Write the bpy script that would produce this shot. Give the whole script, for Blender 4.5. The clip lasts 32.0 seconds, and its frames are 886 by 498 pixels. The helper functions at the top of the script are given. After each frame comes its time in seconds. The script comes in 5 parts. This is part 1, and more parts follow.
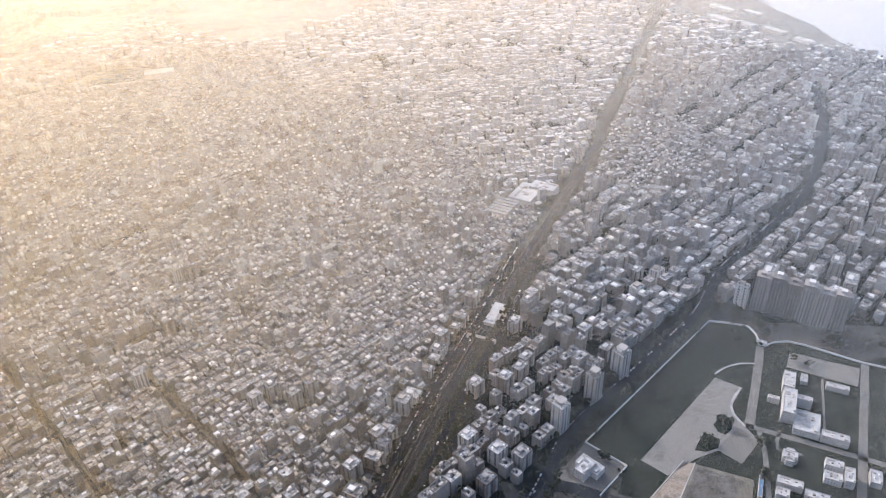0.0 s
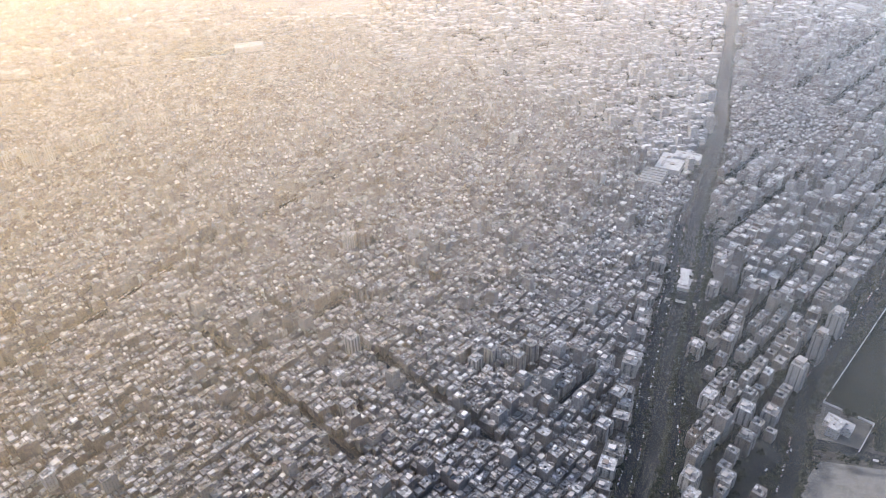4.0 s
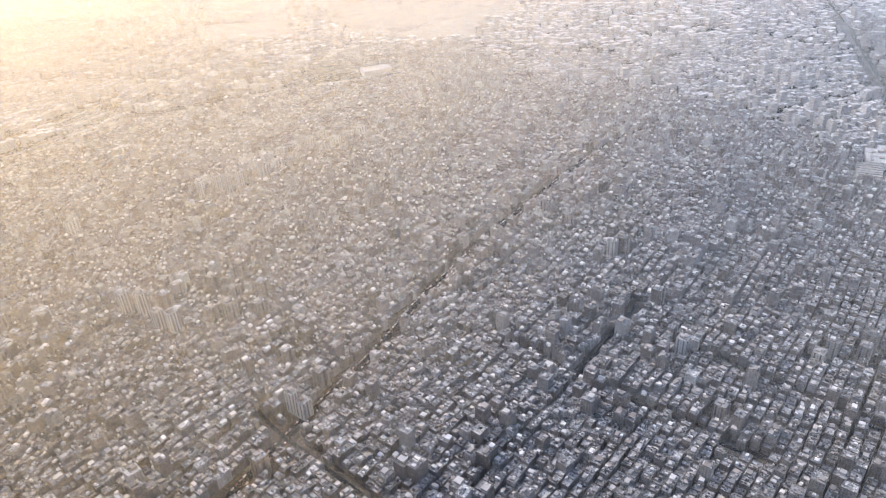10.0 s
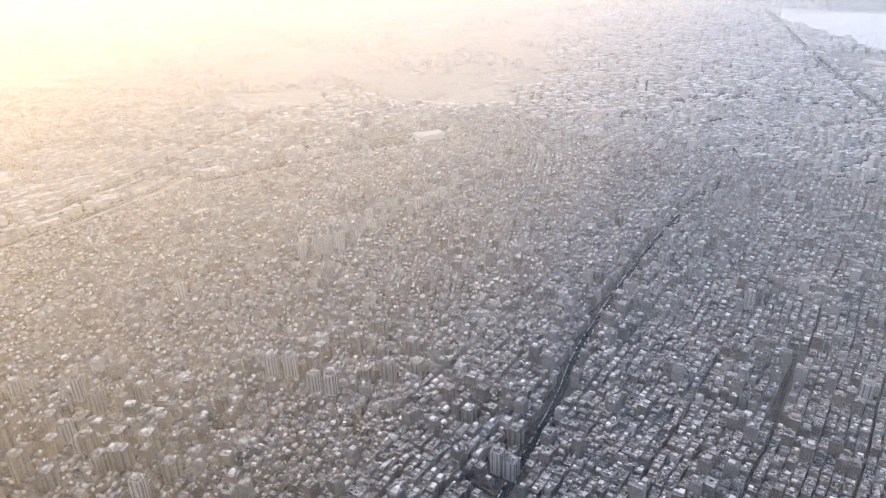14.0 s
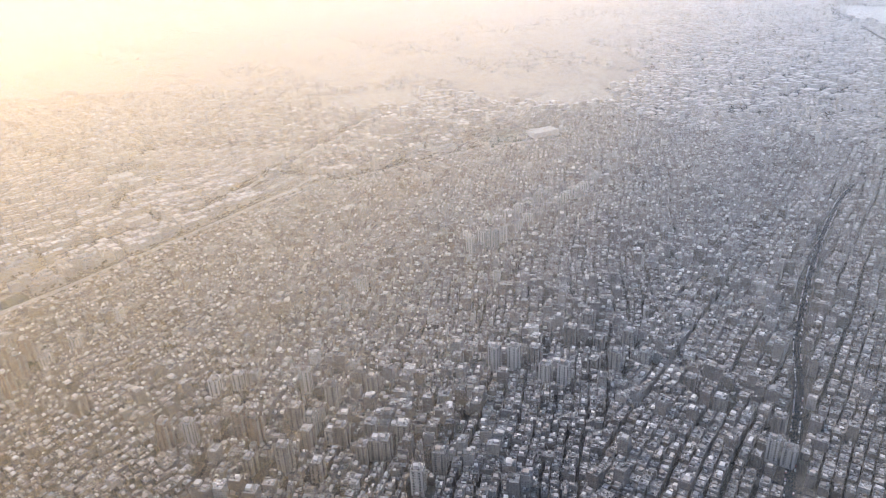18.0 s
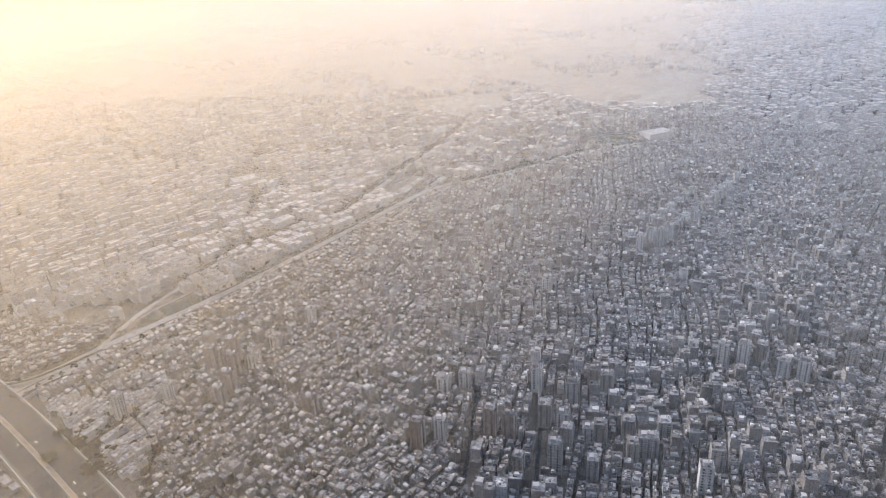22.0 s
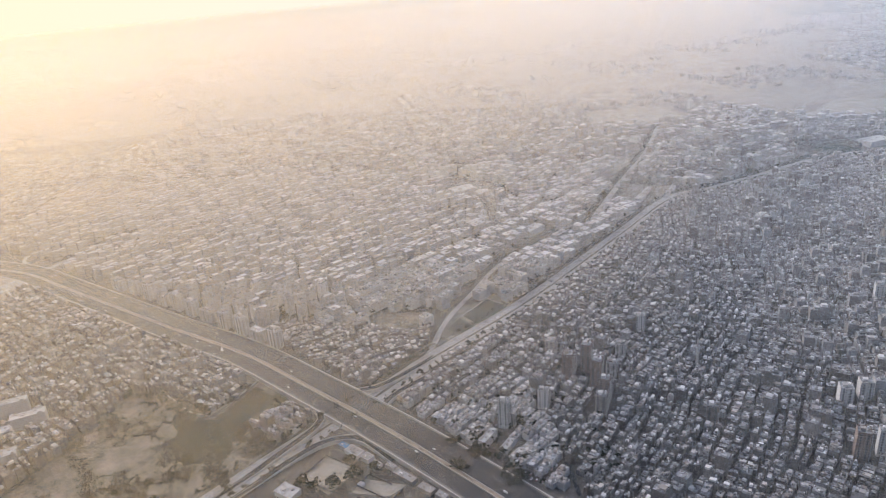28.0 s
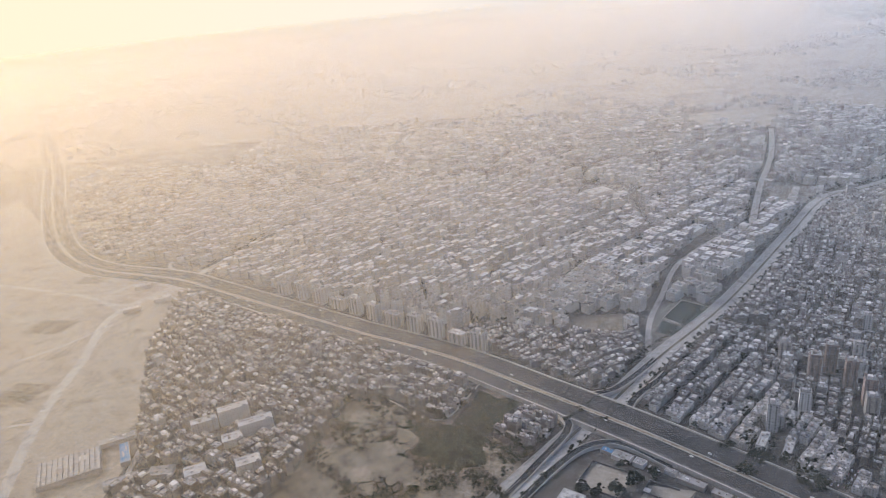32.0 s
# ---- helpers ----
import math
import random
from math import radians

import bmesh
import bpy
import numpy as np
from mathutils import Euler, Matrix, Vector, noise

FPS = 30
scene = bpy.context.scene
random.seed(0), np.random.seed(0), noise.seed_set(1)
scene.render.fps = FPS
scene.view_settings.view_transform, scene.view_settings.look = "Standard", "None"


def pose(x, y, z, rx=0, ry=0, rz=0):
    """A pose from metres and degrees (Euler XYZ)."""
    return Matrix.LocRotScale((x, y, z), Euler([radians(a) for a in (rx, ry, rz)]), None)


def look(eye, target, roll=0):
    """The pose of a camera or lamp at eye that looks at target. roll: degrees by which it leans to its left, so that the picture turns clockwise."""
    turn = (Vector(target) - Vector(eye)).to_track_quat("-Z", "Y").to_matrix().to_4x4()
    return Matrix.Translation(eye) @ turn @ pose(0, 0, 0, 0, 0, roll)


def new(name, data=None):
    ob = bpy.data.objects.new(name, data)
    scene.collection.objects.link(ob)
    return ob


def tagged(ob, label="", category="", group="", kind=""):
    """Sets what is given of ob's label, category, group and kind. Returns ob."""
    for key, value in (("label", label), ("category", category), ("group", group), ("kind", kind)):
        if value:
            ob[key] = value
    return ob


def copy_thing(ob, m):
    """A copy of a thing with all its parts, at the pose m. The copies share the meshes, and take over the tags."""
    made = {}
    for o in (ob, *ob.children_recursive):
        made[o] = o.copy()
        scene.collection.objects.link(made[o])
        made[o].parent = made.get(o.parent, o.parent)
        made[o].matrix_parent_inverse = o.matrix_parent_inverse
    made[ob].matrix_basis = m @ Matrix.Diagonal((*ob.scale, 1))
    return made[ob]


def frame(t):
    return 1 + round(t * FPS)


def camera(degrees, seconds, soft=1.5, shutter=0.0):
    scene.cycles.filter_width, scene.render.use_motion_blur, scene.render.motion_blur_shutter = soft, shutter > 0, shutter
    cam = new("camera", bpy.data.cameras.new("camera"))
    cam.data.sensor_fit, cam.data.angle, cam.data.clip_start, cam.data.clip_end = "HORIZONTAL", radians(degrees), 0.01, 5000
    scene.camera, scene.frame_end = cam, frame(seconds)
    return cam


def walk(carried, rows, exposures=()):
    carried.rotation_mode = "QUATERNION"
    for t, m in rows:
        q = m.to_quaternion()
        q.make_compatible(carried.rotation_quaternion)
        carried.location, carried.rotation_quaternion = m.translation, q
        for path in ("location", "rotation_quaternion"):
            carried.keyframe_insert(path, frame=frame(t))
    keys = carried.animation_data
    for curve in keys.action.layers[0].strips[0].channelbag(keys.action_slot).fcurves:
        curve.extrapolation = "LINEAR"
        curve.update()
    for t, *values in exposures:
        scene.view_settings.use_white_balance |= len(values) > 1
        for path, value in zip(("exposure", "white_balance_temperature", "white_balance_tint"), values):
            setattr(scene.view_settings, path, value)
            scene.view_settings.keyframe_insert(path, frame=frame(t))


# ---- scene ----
cam = camera(63.44, 32.0, soft=0.5)
PATH = [
    (0, (623.9, 52.7, 347.8), (610.76, 135.94, 293.92), -1.92),
    (0.5, (604.4, 48.9, 346.1), (591.77, 131.92, 291.84), -2.05),
    (1, (584.9, 45.2, 344.4), (572.56, 128.01, 289.74), -2.26),
    (1.5, (565.4, 41.7, 342.8), (553.41, 124.38, 287.82), -2.24),
    (2, (545.9, 38.4, 341.2), (534.36, 121.02, 286.05), -2.02),
    (2.5, (526.4, 35.2, 339.6), (515.06, 117.84, 284.38), -1.85),
    (3, (506.9, 32.3, 338.0), (495.71, 114.82, 282.73), -1.63),
    (3.5, (487.4, 29.4, 336.5), (476.14, 111.90, 281.08), -1.49),
    (5.5, (409.5, 19.7, 330.6), (398.47, 102.37, 275.49), -1.11),
    (6, (390.0, 17.6, 329.2), (378.85, 100.41, 274.30), -1.35),
    (6.5, (370.5, 15.6, 327.8), (359.58, 98.66, 273.16), -1.51),
    (7, (351.0, 13.8, 326.5), (340.54, 97.09, 272.07), -1.61),
    (7.5, (331.5, 12.2, 325.1), (321.39, 95.64, 271.01), -1.81),
    (8, (312.0, 10.6, 323.8), (302.03, 94.34, 270.07), -2.25),
    (8.5, (292.5, 9.2, 322.5), (282.69, 93.25, 269.27), -2.58),
    (9, (273.0, 7.9, 321.3), (263.39, 92.29, 268.52), -2.90),
    (9.5, (253.5, 6.7, 320.0), (244.45, 91.46, 267.76), -3.03),
    (10, (234.0, 5.6, 318.8), (225.70, 90.71, 266.96), -3.13),
    (10.5, (214.5, 4.6, 317.6), (207.15, 90.13, 266.27), -3.15),
    (11, (195.0, 3.8, 316.4), (188.75, 89.77, 265.79), -2.91),
    (11.5, (175.5, 3.0, 315.3), (170.43, 89.66, 265.65), -2.51),
    (12, (156.0, 2.3, 314.2), (151.94, 89.81, 265.88), -2.26),
    (12.5, (136.5, 1.8, 313.0), (133.40, 90.14, 266.37), -2.06),
    (13, (117.0, 1.3, 312.0), (114.66, 90.45, 266.78), -2.10),
    (13.5, (97.5, 0.9, 310.9), (95.83, 90.63, 266.86), -1.99),
    (14, (78.0, 0.5, 309.8), (76.92, 90.66, 266.51), -1.93),
    (14.5, (58.5, 0.3, 308.8), (57.58, 90.57, 265.81), -1.96),
    (17, (-39.0, 0.1, 304.0), (-40.82, 90.66, 261.55), -2.18),
    (17.5, (-58.5, 0.3, 303.1), (-60.44, 90.80, 260.63), -2.36),
    (18, (-78.0, 0.5, 302.2), (-80.21, 90.97, 259.70), -2.73),
    (18.5, (-97.5, 0.7, 301.3), (-99.77, 91.25, 258.90), -2.83),
    (19, (-117.0, 1.0, 300.4), (-119.18, 91.61, 258.19), -2.79),
    (19.5, (-136.5, 1.3, 299.6), (-138.81, 92.03, 257.55), -2.81),
    (20, (-156.0, 1.7, 298.8), (-158.66, 92.48, 256.94), -2.94),
    (20.5, (-175.5, 2.1, 298.0), (-178.30, 92.96, 256.32), -2.98),
    (21, (-195.0, 2.5, 297.2), (-197.72, 93.46, 255.69), -2.95),
    (21.5, (-214.5, 3.0, 296.4), (-217.36, 93.98, 255.08), -3.02),
    (22, (-234.0, 3.4, 295.7), (-237.10, 94.53, 254.51), -3.13),
    (22.5, (-253.5, 3.9, 294.9), (-257.17, 95.09, 253.98), -3.34),
    (23, (-273.0, 4.4, 294.2), (-277.17, 95.66, 253.44), -3.50),
    (23.5, (-292.5, 5.0, 293.5), (-296.98, 96.24, 252.91), -3.55),
    (24, (-312.0, 5.5, 292.8), (-317.00, 96.82, 252.41), -3.67),
    (24.5, (-331.5, 6.0, 292.1), (-336.99, 97.41, 251.94), -3.74),
    (25, (-351.0, 6.5, 291.5), (-357.12, 98.00, 251.52), -3.95),
    (25.5, (-370.5, 7.0, 290.8), (-377.03, 98.57, 251.07), -4.04),
    (27.5, (-448.5, 9.0, 288.4), (-456.74, 101.01, 250.07), -4.31),
    (28, (-468.0, 9.4, 287.8), (-476.61, 101.51, 249.74), -4.38),
    (28.5, (-487.5, 9.8, 287.2), (-496.16, 101.97, 249.30), -4.37),
    (29, (-507.0, 10.2, 286.7), (-515.83, 102.38, 248.87), -4.35),
    (29.5, (-526.5, 10.6, 286.1), (-535.65, 102.76, 248.48), -4.44),
    (30, (-546.0, 10.9, 285.6), (-555.28, 103.11, 248.10), -4.46),
    (30.5, (-565.5, 11.1, 285.1), (-574.73, 103.46, 247.78), -4.50),
    (31, (-585.0, 11.4, 284.6), (-594.44, 103.77, 247.56), -4.76),
    (31.5, (-604.5, 11.5, 284.1), (-614.26, 104.03, 247.39), -4.95),
    (32, (-624.0, 11.6, 283.6), (-634.38, 104.21, 247.24), -5.20),
]
walk(cam, [(t, look(eye, target, roll)) for t, eye, target, roll in PATH], [(0.0, 1.23, 5800, 15), (18.0, 0.89, 5800, 15), (24.0, 0.67, 5800, 15), (32.0, 0.47, 5750, 15)])

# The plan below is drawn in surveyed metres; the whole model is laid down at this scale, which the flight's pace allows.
S = 0.52

# ---- light ----
SUN_AZ, SUN_EL = radians(136), radians(25)      # azimuth counter-clockwise from +x, and height
world = bpy.data.worlds.new("world")
scene.world = world
world.use_nodes = True
wn = world.node_tree
sky = wn.nodes.new("ShaderNodeTexSky")
sky.sky_type = "NISHITA"
sky.sun_disc = False
sky.sun_elevation = SUN_EL
sky.sun_rotation = radians(90) - SUN_AZ
sky.dust_density = 3.0
sky.air_density = 1.0
wn.links.new(sky.outputs[0], wn.nodes["Background"].inputs[0])
wn.nodes["Background"].inputs[1].default_value = 0.15
sun = new("sun", bpy.data.lights.new("sun", "SUN"))
sun.data.energy = 4.5
sun.data.angle = radians(6)
sun.data.color = (1.0, 0.965, 0.92)
sun_way = Vector((math.cos(SUN_EL) * math.cos(SUN_AZ), math.cos(SUN_EL) * math.sin(SUN_AZ), math.sin(SUN_EL)))
sun.matrix_world = look(sun_way * 3000, (0, 0, 0))


# ---- materials ----
def material(name, rough=0.9):
    m = bpy.data.materials.new(name)
    m.use_nodes = True
    p = m.node_tree.nodes["Principled BSDF"]
    p.inputs["Roughness"].default_value = rough
    p.inputs["Specular IOR Level"].default_value = 0.05
    return m, m.node_tree, p


def ramp(tree, stops, source):
    r = tree.nodes.new("ShaderNodeValToRGB")
    e = r.color_ramp.elements
    while len(e) < len(stops):
        e.new(0.5)
    for k, (at, c) in enumerate(stops):
        e[k].position, e[k].color = at, (*c, 1)
    tree.links.new(source, r.inputs[0])
    return r.outputs[0]


def mixed(tree, a, b, fac, kind="MIX"):
    m = tree.nodes.new("ShaderNodeMixRGB")
    m.blend_type = kind
    for k, v in ((0, fac), (1, a), (2, b)):
        if isinstance(v, (int, float)):
            m.inputs[k].default_value = v
        elif isinstance(v, tuple):
            m.inputs[k].default_value = (*v, 1)
        else:
            tree.links.new(v, m.inputs[k])
    return m.outputs[0]


def noise_of(tree, size, detail=4.0, rough=0.6):
    g = tree.nodes.new("ShaderNodeNewGeometry")
    n = tree.nodes.new("ShaderNodeTexNoise")
    n.inputs["Scale"].default_value = 1.0 / (size * S)
    n.inputs["Detail"].default_value = detail
    n.inputs["Roughness"].default_value = rough
    tree.links.new(g.outputs["Position"], n.inputs["Vector"])
    return n.outputs["Fac"]


def number(tree, op, a, b=None):
    m = tree.nodes.new("ShaderNodeMath")
    m.operation = op
    for k, v in enumerate((a, b)):
        if v is None:
            continue
        if isinstance(v, (int, float)):
            m.inputs[k].default_value = v
        else:
            tree.links.new(v, m.inputs[k])
    return m.outputs[0]


def blotched(name, colours, size, fine, rough=0.9, bump=0.0):
    """A surface with large stains (size, metres) and fine grain (fine, metres)."""
    m, t, p = material(name, rough)
    base = ramp(t, [(0.32 + 0.36 * k / max(1, len(colours) - 1), c) for k, c in enumerate(colours)], noise_of(t, size))
    grain = ramp(t, [(0.3, (0.72, 0.72, 0.72)), (0.7, (1.1, 1.1, 1.1))], noise_of(t, fine, 3))
    t.links.new(mixed(t, base, grain, 1.0, "MULTIPLY"), p.inputs["Base Color"])
    if bump:
        b = t.nodes.new("ShaderNodeBump")
        b.inputs["Distance"].default_value = bump
        t.links.new(noise_of(t, fine, 3), b.inputs["Height"])
        t.links.new(b.outputs[0], p.inputs["Normal"])
    return m


def window_mask(t):
    """Openings on a wall: one in each bay of 3.1 m and storey of 3 m, some bays blank."""
    g = t.nodes.new("ShaderNodeNewGeometry")
    pos, nor = t.nodes.new("ShaderNodeSeparateXYZ"), t.nodes.new("ShaderNodeSeparateXYZ")
    t.links.new(g.outputs["Position"], pos.inputs[0])
    t.links.new(g.outputs["True Normal"], nor.inputs[0])
    along = number(t, "SUBTRACT", number(t, "MULTIPLY", pos.outputs[1], nor.outputs[0]), number(t, "MULTIPLY", pos.outputs[0], nor.outputs[1]))
    u, v = number(t, "MULTIPLY", along, 1 / (3.1 * S)), number(t, "MULTIPLY", pos.outputs[2], 1 / (3.0 * S))
    inside_u = number(t, "LESS_THAN", number(t, "ABSOLUTE", number(t, "SUBTRACT", number(t, "FRACT", u), 0.5)), 0.22)
    inside_v = number(t, "LESS_THAN", number(t, "ABSOLUTE", number(t, "SUBTRACT", number(t, "FRACT", v), 0.55)), 0.24)
    cell = t.nodes.new("ShaderNodeCombineXYZ")
    t.links.new(number(t, "FLOOR", u), cell.inputs[0])
    t.links.new(number(t, "FLOOR", v), cell.inputs[1])
    w = t.nodes.new("ShaderNodeTexWhiteNoise")
    t.links.new(cell.outputs[0], w.inputs["Vector"])
    some = number(t, "LESS_THAN", w.outputs["Value"], 0.72)
    upright = number(t, "LESS_THAN", number(t, "ABSOLUTE", nor.outputs[2]), 0.3)
    return number(t, "MULTIPLY", number(t, "MULTIPLY", inside_u, inside_v), number(t, "MULTIPLY", some, upright))


def house_paint(name, colours, stain, joined=True, rough=0.92, windows=False, littered=False):
    """Plaster, brick or roof screed that differs from house to house, with stains and grain."""
    m, t, p = material(name, rough)
    if joined:
        pick = t.nodes.new("ShaderNodeNewGeometry").outputs["Random Per Island"]
    else:
        pick = t.nodes.new("ShaderNodeObjectInfo").outputs["Random"]
    base = ramp(t, [(k / (len(colours) - 1), c) for k, c in enumerate(colours)], pick)
    big = ramp(t, [(0.3, (1 - stain,) * 3), (0.7, (1 + stain * 0.4,) * 3)], noise_of(t, 7.0, 5))
    small = ramp(t, [(0.3, (1 - stain * 0.8,) * 3), (0.7, (1 + stain * 0.3,) * 3)], noise_of(t, 1.1, 3))
    c = mixed(t, base, big, 1.0, "MULTIPLY")
    c = mixed(t, c, small, 1.0, "MULTIPLY")
    if littered:
        g, cells = t.nodes.new("ShaderNodeNewGeometry"), t.nodes.new("ShaderNodeTexVoronoi")
        cells.inputs["Scale"].default_value = 1.0 / (2.1 * S)
        t.links.new(g.outputs["Position"], cells.inputs["Vector"])
        one = t.nodes.new("ShaderNodeSeparateColor")
        t.links.new(cells.outputs["Color"], one.inputs[0])
        heaps = t.nodes.new("ShaderNodeValToRGB")
        heaps.color_ramp.interpolation = "CONSTANT"
        e = heaps.color_ramp.elements
        while len(e) < 5:
            e.new(0.5)
        for k, (at, level) in enumerate(((0.0, 0.42), (0.17, 0.75), (0.36, 1.0), (0.80, 1.3), (0.95, 1.7))):
            e[k].position, e[k].color = at, (level, level, level, 1)
        t.links.new(one.outputs[0], heaps.inputs[0])
        c = mixed(t, c, heaps.outputs[0], 1.0, "MULTIPLY")
    if windows:
        c = mixed(t, c, (0.045, 0.045, 0.05), number(t, "MULTIPLY", window_mask(t), 0.55))
    t.links.new(c, p.inputs["Base Color"])
    return m


WALLS = [(0.16, 0.142, 0.13), (0.22, 0.198, 0.184), (0.29, 0.274, 0.26), (0.19, 0.17, 0.157), (0.34, 0.328, 0.316), (0.25, 0.232, 0.22), (0.175, 0.16, 0.151), (0.50, 0.49, 0.48)]
ROOFS = [(0.19, 0.187, 0.184), (0.34, 0.336, 0.33), (0.14, 0.138, 0.136), (0.40, 0.395, 0.387), (0.25, 0.246, 0.242), (0.36, 0.355, 0.348), (0.165, 0.162, 0.16), (0.52, 0.515, 0.505)]
M_WALL = house_paint("house_wall", WALLS, 0.28, windows=True)
M_ROOF = house_paint("house_roof", ROOFS, 0.3, littered=True)
# The same house wall colours, scaled to three quarters, for some quarters of town.
M_WALL_DULL = house_paint("darker_house_wall", [tuple(c * 0.75 for c in w) for w in WALLS], 0.28, windows=True)
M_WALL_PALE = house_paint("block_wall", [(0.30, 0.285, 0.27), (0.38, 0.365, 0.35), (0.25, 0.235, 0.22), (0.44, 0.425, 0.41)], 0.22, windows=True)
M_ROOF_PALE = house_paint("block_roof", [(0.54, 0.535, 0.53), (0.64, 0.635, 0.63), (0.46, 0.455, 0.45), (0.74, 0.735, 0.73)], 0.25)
M_EXTRA = house_paint("roof_extra", [(0.24, 0.21, 0.19), (0.36, 0.33, 0.30), (0.72, 0.70, 0.68), (0.30, 0.27, 0.25), (0.5, 0.48, 0.46), (0.12, 0.115, 0.11), (0.62, 0.61, 0.595)], 0.2)
M_GROUND = blotched("dusty_ground", [(0.06, 0.057, 0.053), (0.09, 0.084, 0.077), (0.13, 0.12, 0.11)], 60, 6)
M_SAND = blotched("sand", [(0.17, 0.155, 0.132), (0.30, 0.272, 0.23), (0.23, 0.208, 0.176)], 45, 5)
M_DESERT = blotched("desert", [(0.13, 0.115, 0.10), (0.26, 0.23, 0.195), (0.18, 0.16, 0.138)], 200, 25)
M_ASPHALT = blotched("asphalt", [(0.024, 0.028, 0.033), (0.030, 0.034, 0.039), (0.040, 0.043, 0.048)], 40, 3)
M_RING_ASPHALT = blotched("dusty_asphalt", [(0.042, 0.043, 0.046), (0.055, 0.055, 0.057), (0.07, 0.069, 0.068)], 40, 3)
M_PALE_ROAD = blotched("worn_concrete_road", [(0.27, 0.26, 0.245), (0.37, 0.36, 0.34), (0.21, 0.205, 0.195)], 25, 3)
M_GRASS = blotched("grass", [(0.013, 0.018, 0.015), (0.020, 0.025, 0.020), (0.034, 0.036, 0.030)], 30, 3)
M_CROP = blotched("green_crop", [(0.003, 0.009, 0.005), (0.005, 0.014, 0.007), (0.011, 0.019, 0.011)], 25, 3)
M_DRY = blotched("dry_field", [(0.05, 0.05, 0.04), (0.12, 0.11, 0.09), (0.17, 0.152, 0.124), (0.24, 0.216, 0.18)], 30, 4)
M_WATER, _t, _p = material("river_water", 0.25)
# The pale base colour stands in for the bright sky mirrored in the river.
_p.inputs["Base Color"].default_value = (0.34, 0.33, 0.32, 1)
_p.inputs["Specular IOR Level"].default_value = 0.5
M_PITCH = blotched("pitch_turf", [(0.020, 0.032, 0.030), (0.028, 0.040, 0.036)], 20, 2)
M_BALLAST = blotched("track_ballast", [(0.028, 0.031, 0.034), (0.042, 0.045, 0.048)], 20, 2)
M_RAIL = blotched("rail_steel", [(0.09, 0.085, 0.082), (0.13, 0.122, 0.118)], 10, 1, 0.5)
M_MEDIAN = blotched("median_earth", [(0.20, 0.16, 0.12), (0.30, 0.25, 0.20), (0.12, 0.10, 0.085)], 14, 2)
M_LINE = blotched("road_paint", [(0.10, 0.10, 0.098), (0.2, 0.2, 0.195)], 6, 1)
M_SANDY_PATH = blotched("trodden_sand", [(0.17, 0.162, 0.145), (0.21, 0.2, 0.182), (0.15, 0.14, 0.126)], 20, 3)
M_WHITE_WALL = blotched("whitewashed_wall", [(0.5, 0.49, 0.47), (0.62, 0.61, 0.59)], 10, 1)
M_GREY_WALL = blotched("grey_concrete", [(0.11, 0.107, 0.102), (0.17, 0.164, 0.156)], 12, 2)
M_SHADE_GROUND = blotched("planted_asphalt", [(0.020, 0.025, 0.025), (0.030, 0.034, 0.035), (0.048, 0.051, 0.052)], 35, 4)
M_SHOULDER = blotched("dusty_shoulder", [(0.13, 0.125, 0.115), (0.18, 0.17, 0.155)], 20, 3)
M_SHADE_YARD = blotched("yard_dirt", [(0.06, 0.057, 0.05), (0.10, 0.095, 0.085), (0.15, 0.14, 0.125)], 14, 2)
M_KERB = blotched("pale_concrete", [(0.36, 0.34, 0.31), (0.46, 0.44, 0.40)], 12, 2)
M_LEAF = house_paint("leaves", [(0.022, 0.027, 0.021), (0.032, 0.037, 0.028), (0.042, 0.046, 0.035)], 0.3)


# ---- mesh helpers ----
def mesh_of(name, verts, quads, mats, index=None, tris=None):
    verts = np.asarray(verts, dtype=np.float32).reshape(-1, 3)
    quads = np.asarray(quads, dtype=np.int32)
    n, k = quads.shape
    me = bpy.data.meshes.new(name)
    me.vertices.add(len(verts))
    me.vertices.foreach_set("co", verts.ravel())
    me.loops.add(n * k)
    me.loops.foreach_set("vertex_index", quads.ravel())
    me.polygons.add(n)
    me.polygons.foreach_set("loop_start", np.arange(0, n * k, k, dtype=np.int32))
    for m in mats:
        me.materials.append(m)
    if index is not None:
        me.polygons.foreach_set("material_index", np.asarray(index, dtype=np.int32))
    me.update(calc_edges=True)
    me.shade_flat()
    return me


def footprint(cx, cy, w, d, ang, rng, wobble=0.0):
    """Corners of many rotated rectangles, slightly out of true."""
    n = len(cx)
    sx = np.array([-0.5, 0.5, 0.5, -0.5])
    sy = np.array([-0.5, -0.5, 0.5, 0.5])
    lx = w[:, None] * sx + rng.uniform(-wobble, wobble, (n, 4))
    ly = d[:, None] * sy + rng.uniform(-wobble, wobble, (n, 4))
    c, s = np.cos(ang)[:, None], np.sin(ang)[:, None]
    return np.stack([cx[:, None] + lx * c - ly * s, cy[:, None] + lx * s + ly * c], -1)


BOX = np.array([[0, 1, 5, 4], [1, 2, 6, 5], [2, 3, 7, 6], [3, 0, 4, 7], [4, 5, 6, 7]])
HOUSE = np.array([[0, 1, 5, 4], [1, 2, 6, 5], [2, 3, 7, 6], [3, 0, 4, 7],
                  [4, 5, 9, 8], [5, 6, 10, 9], [6, 7, 11, 10], [7, 4, 8, 11],
                  [8, 9, 13, 12], [9, 10, 14, 13], [10, 11, 15, 14], [11, 8, 12, 15], [12, 13, 14, 15]])


def raised(xy, z):
    return np.concatenate([xy, np.broadcast_to(np.asarray(z, dtype=float).reshape(-1, 1, 1), xy.shape[:2] + (1,))], -1)


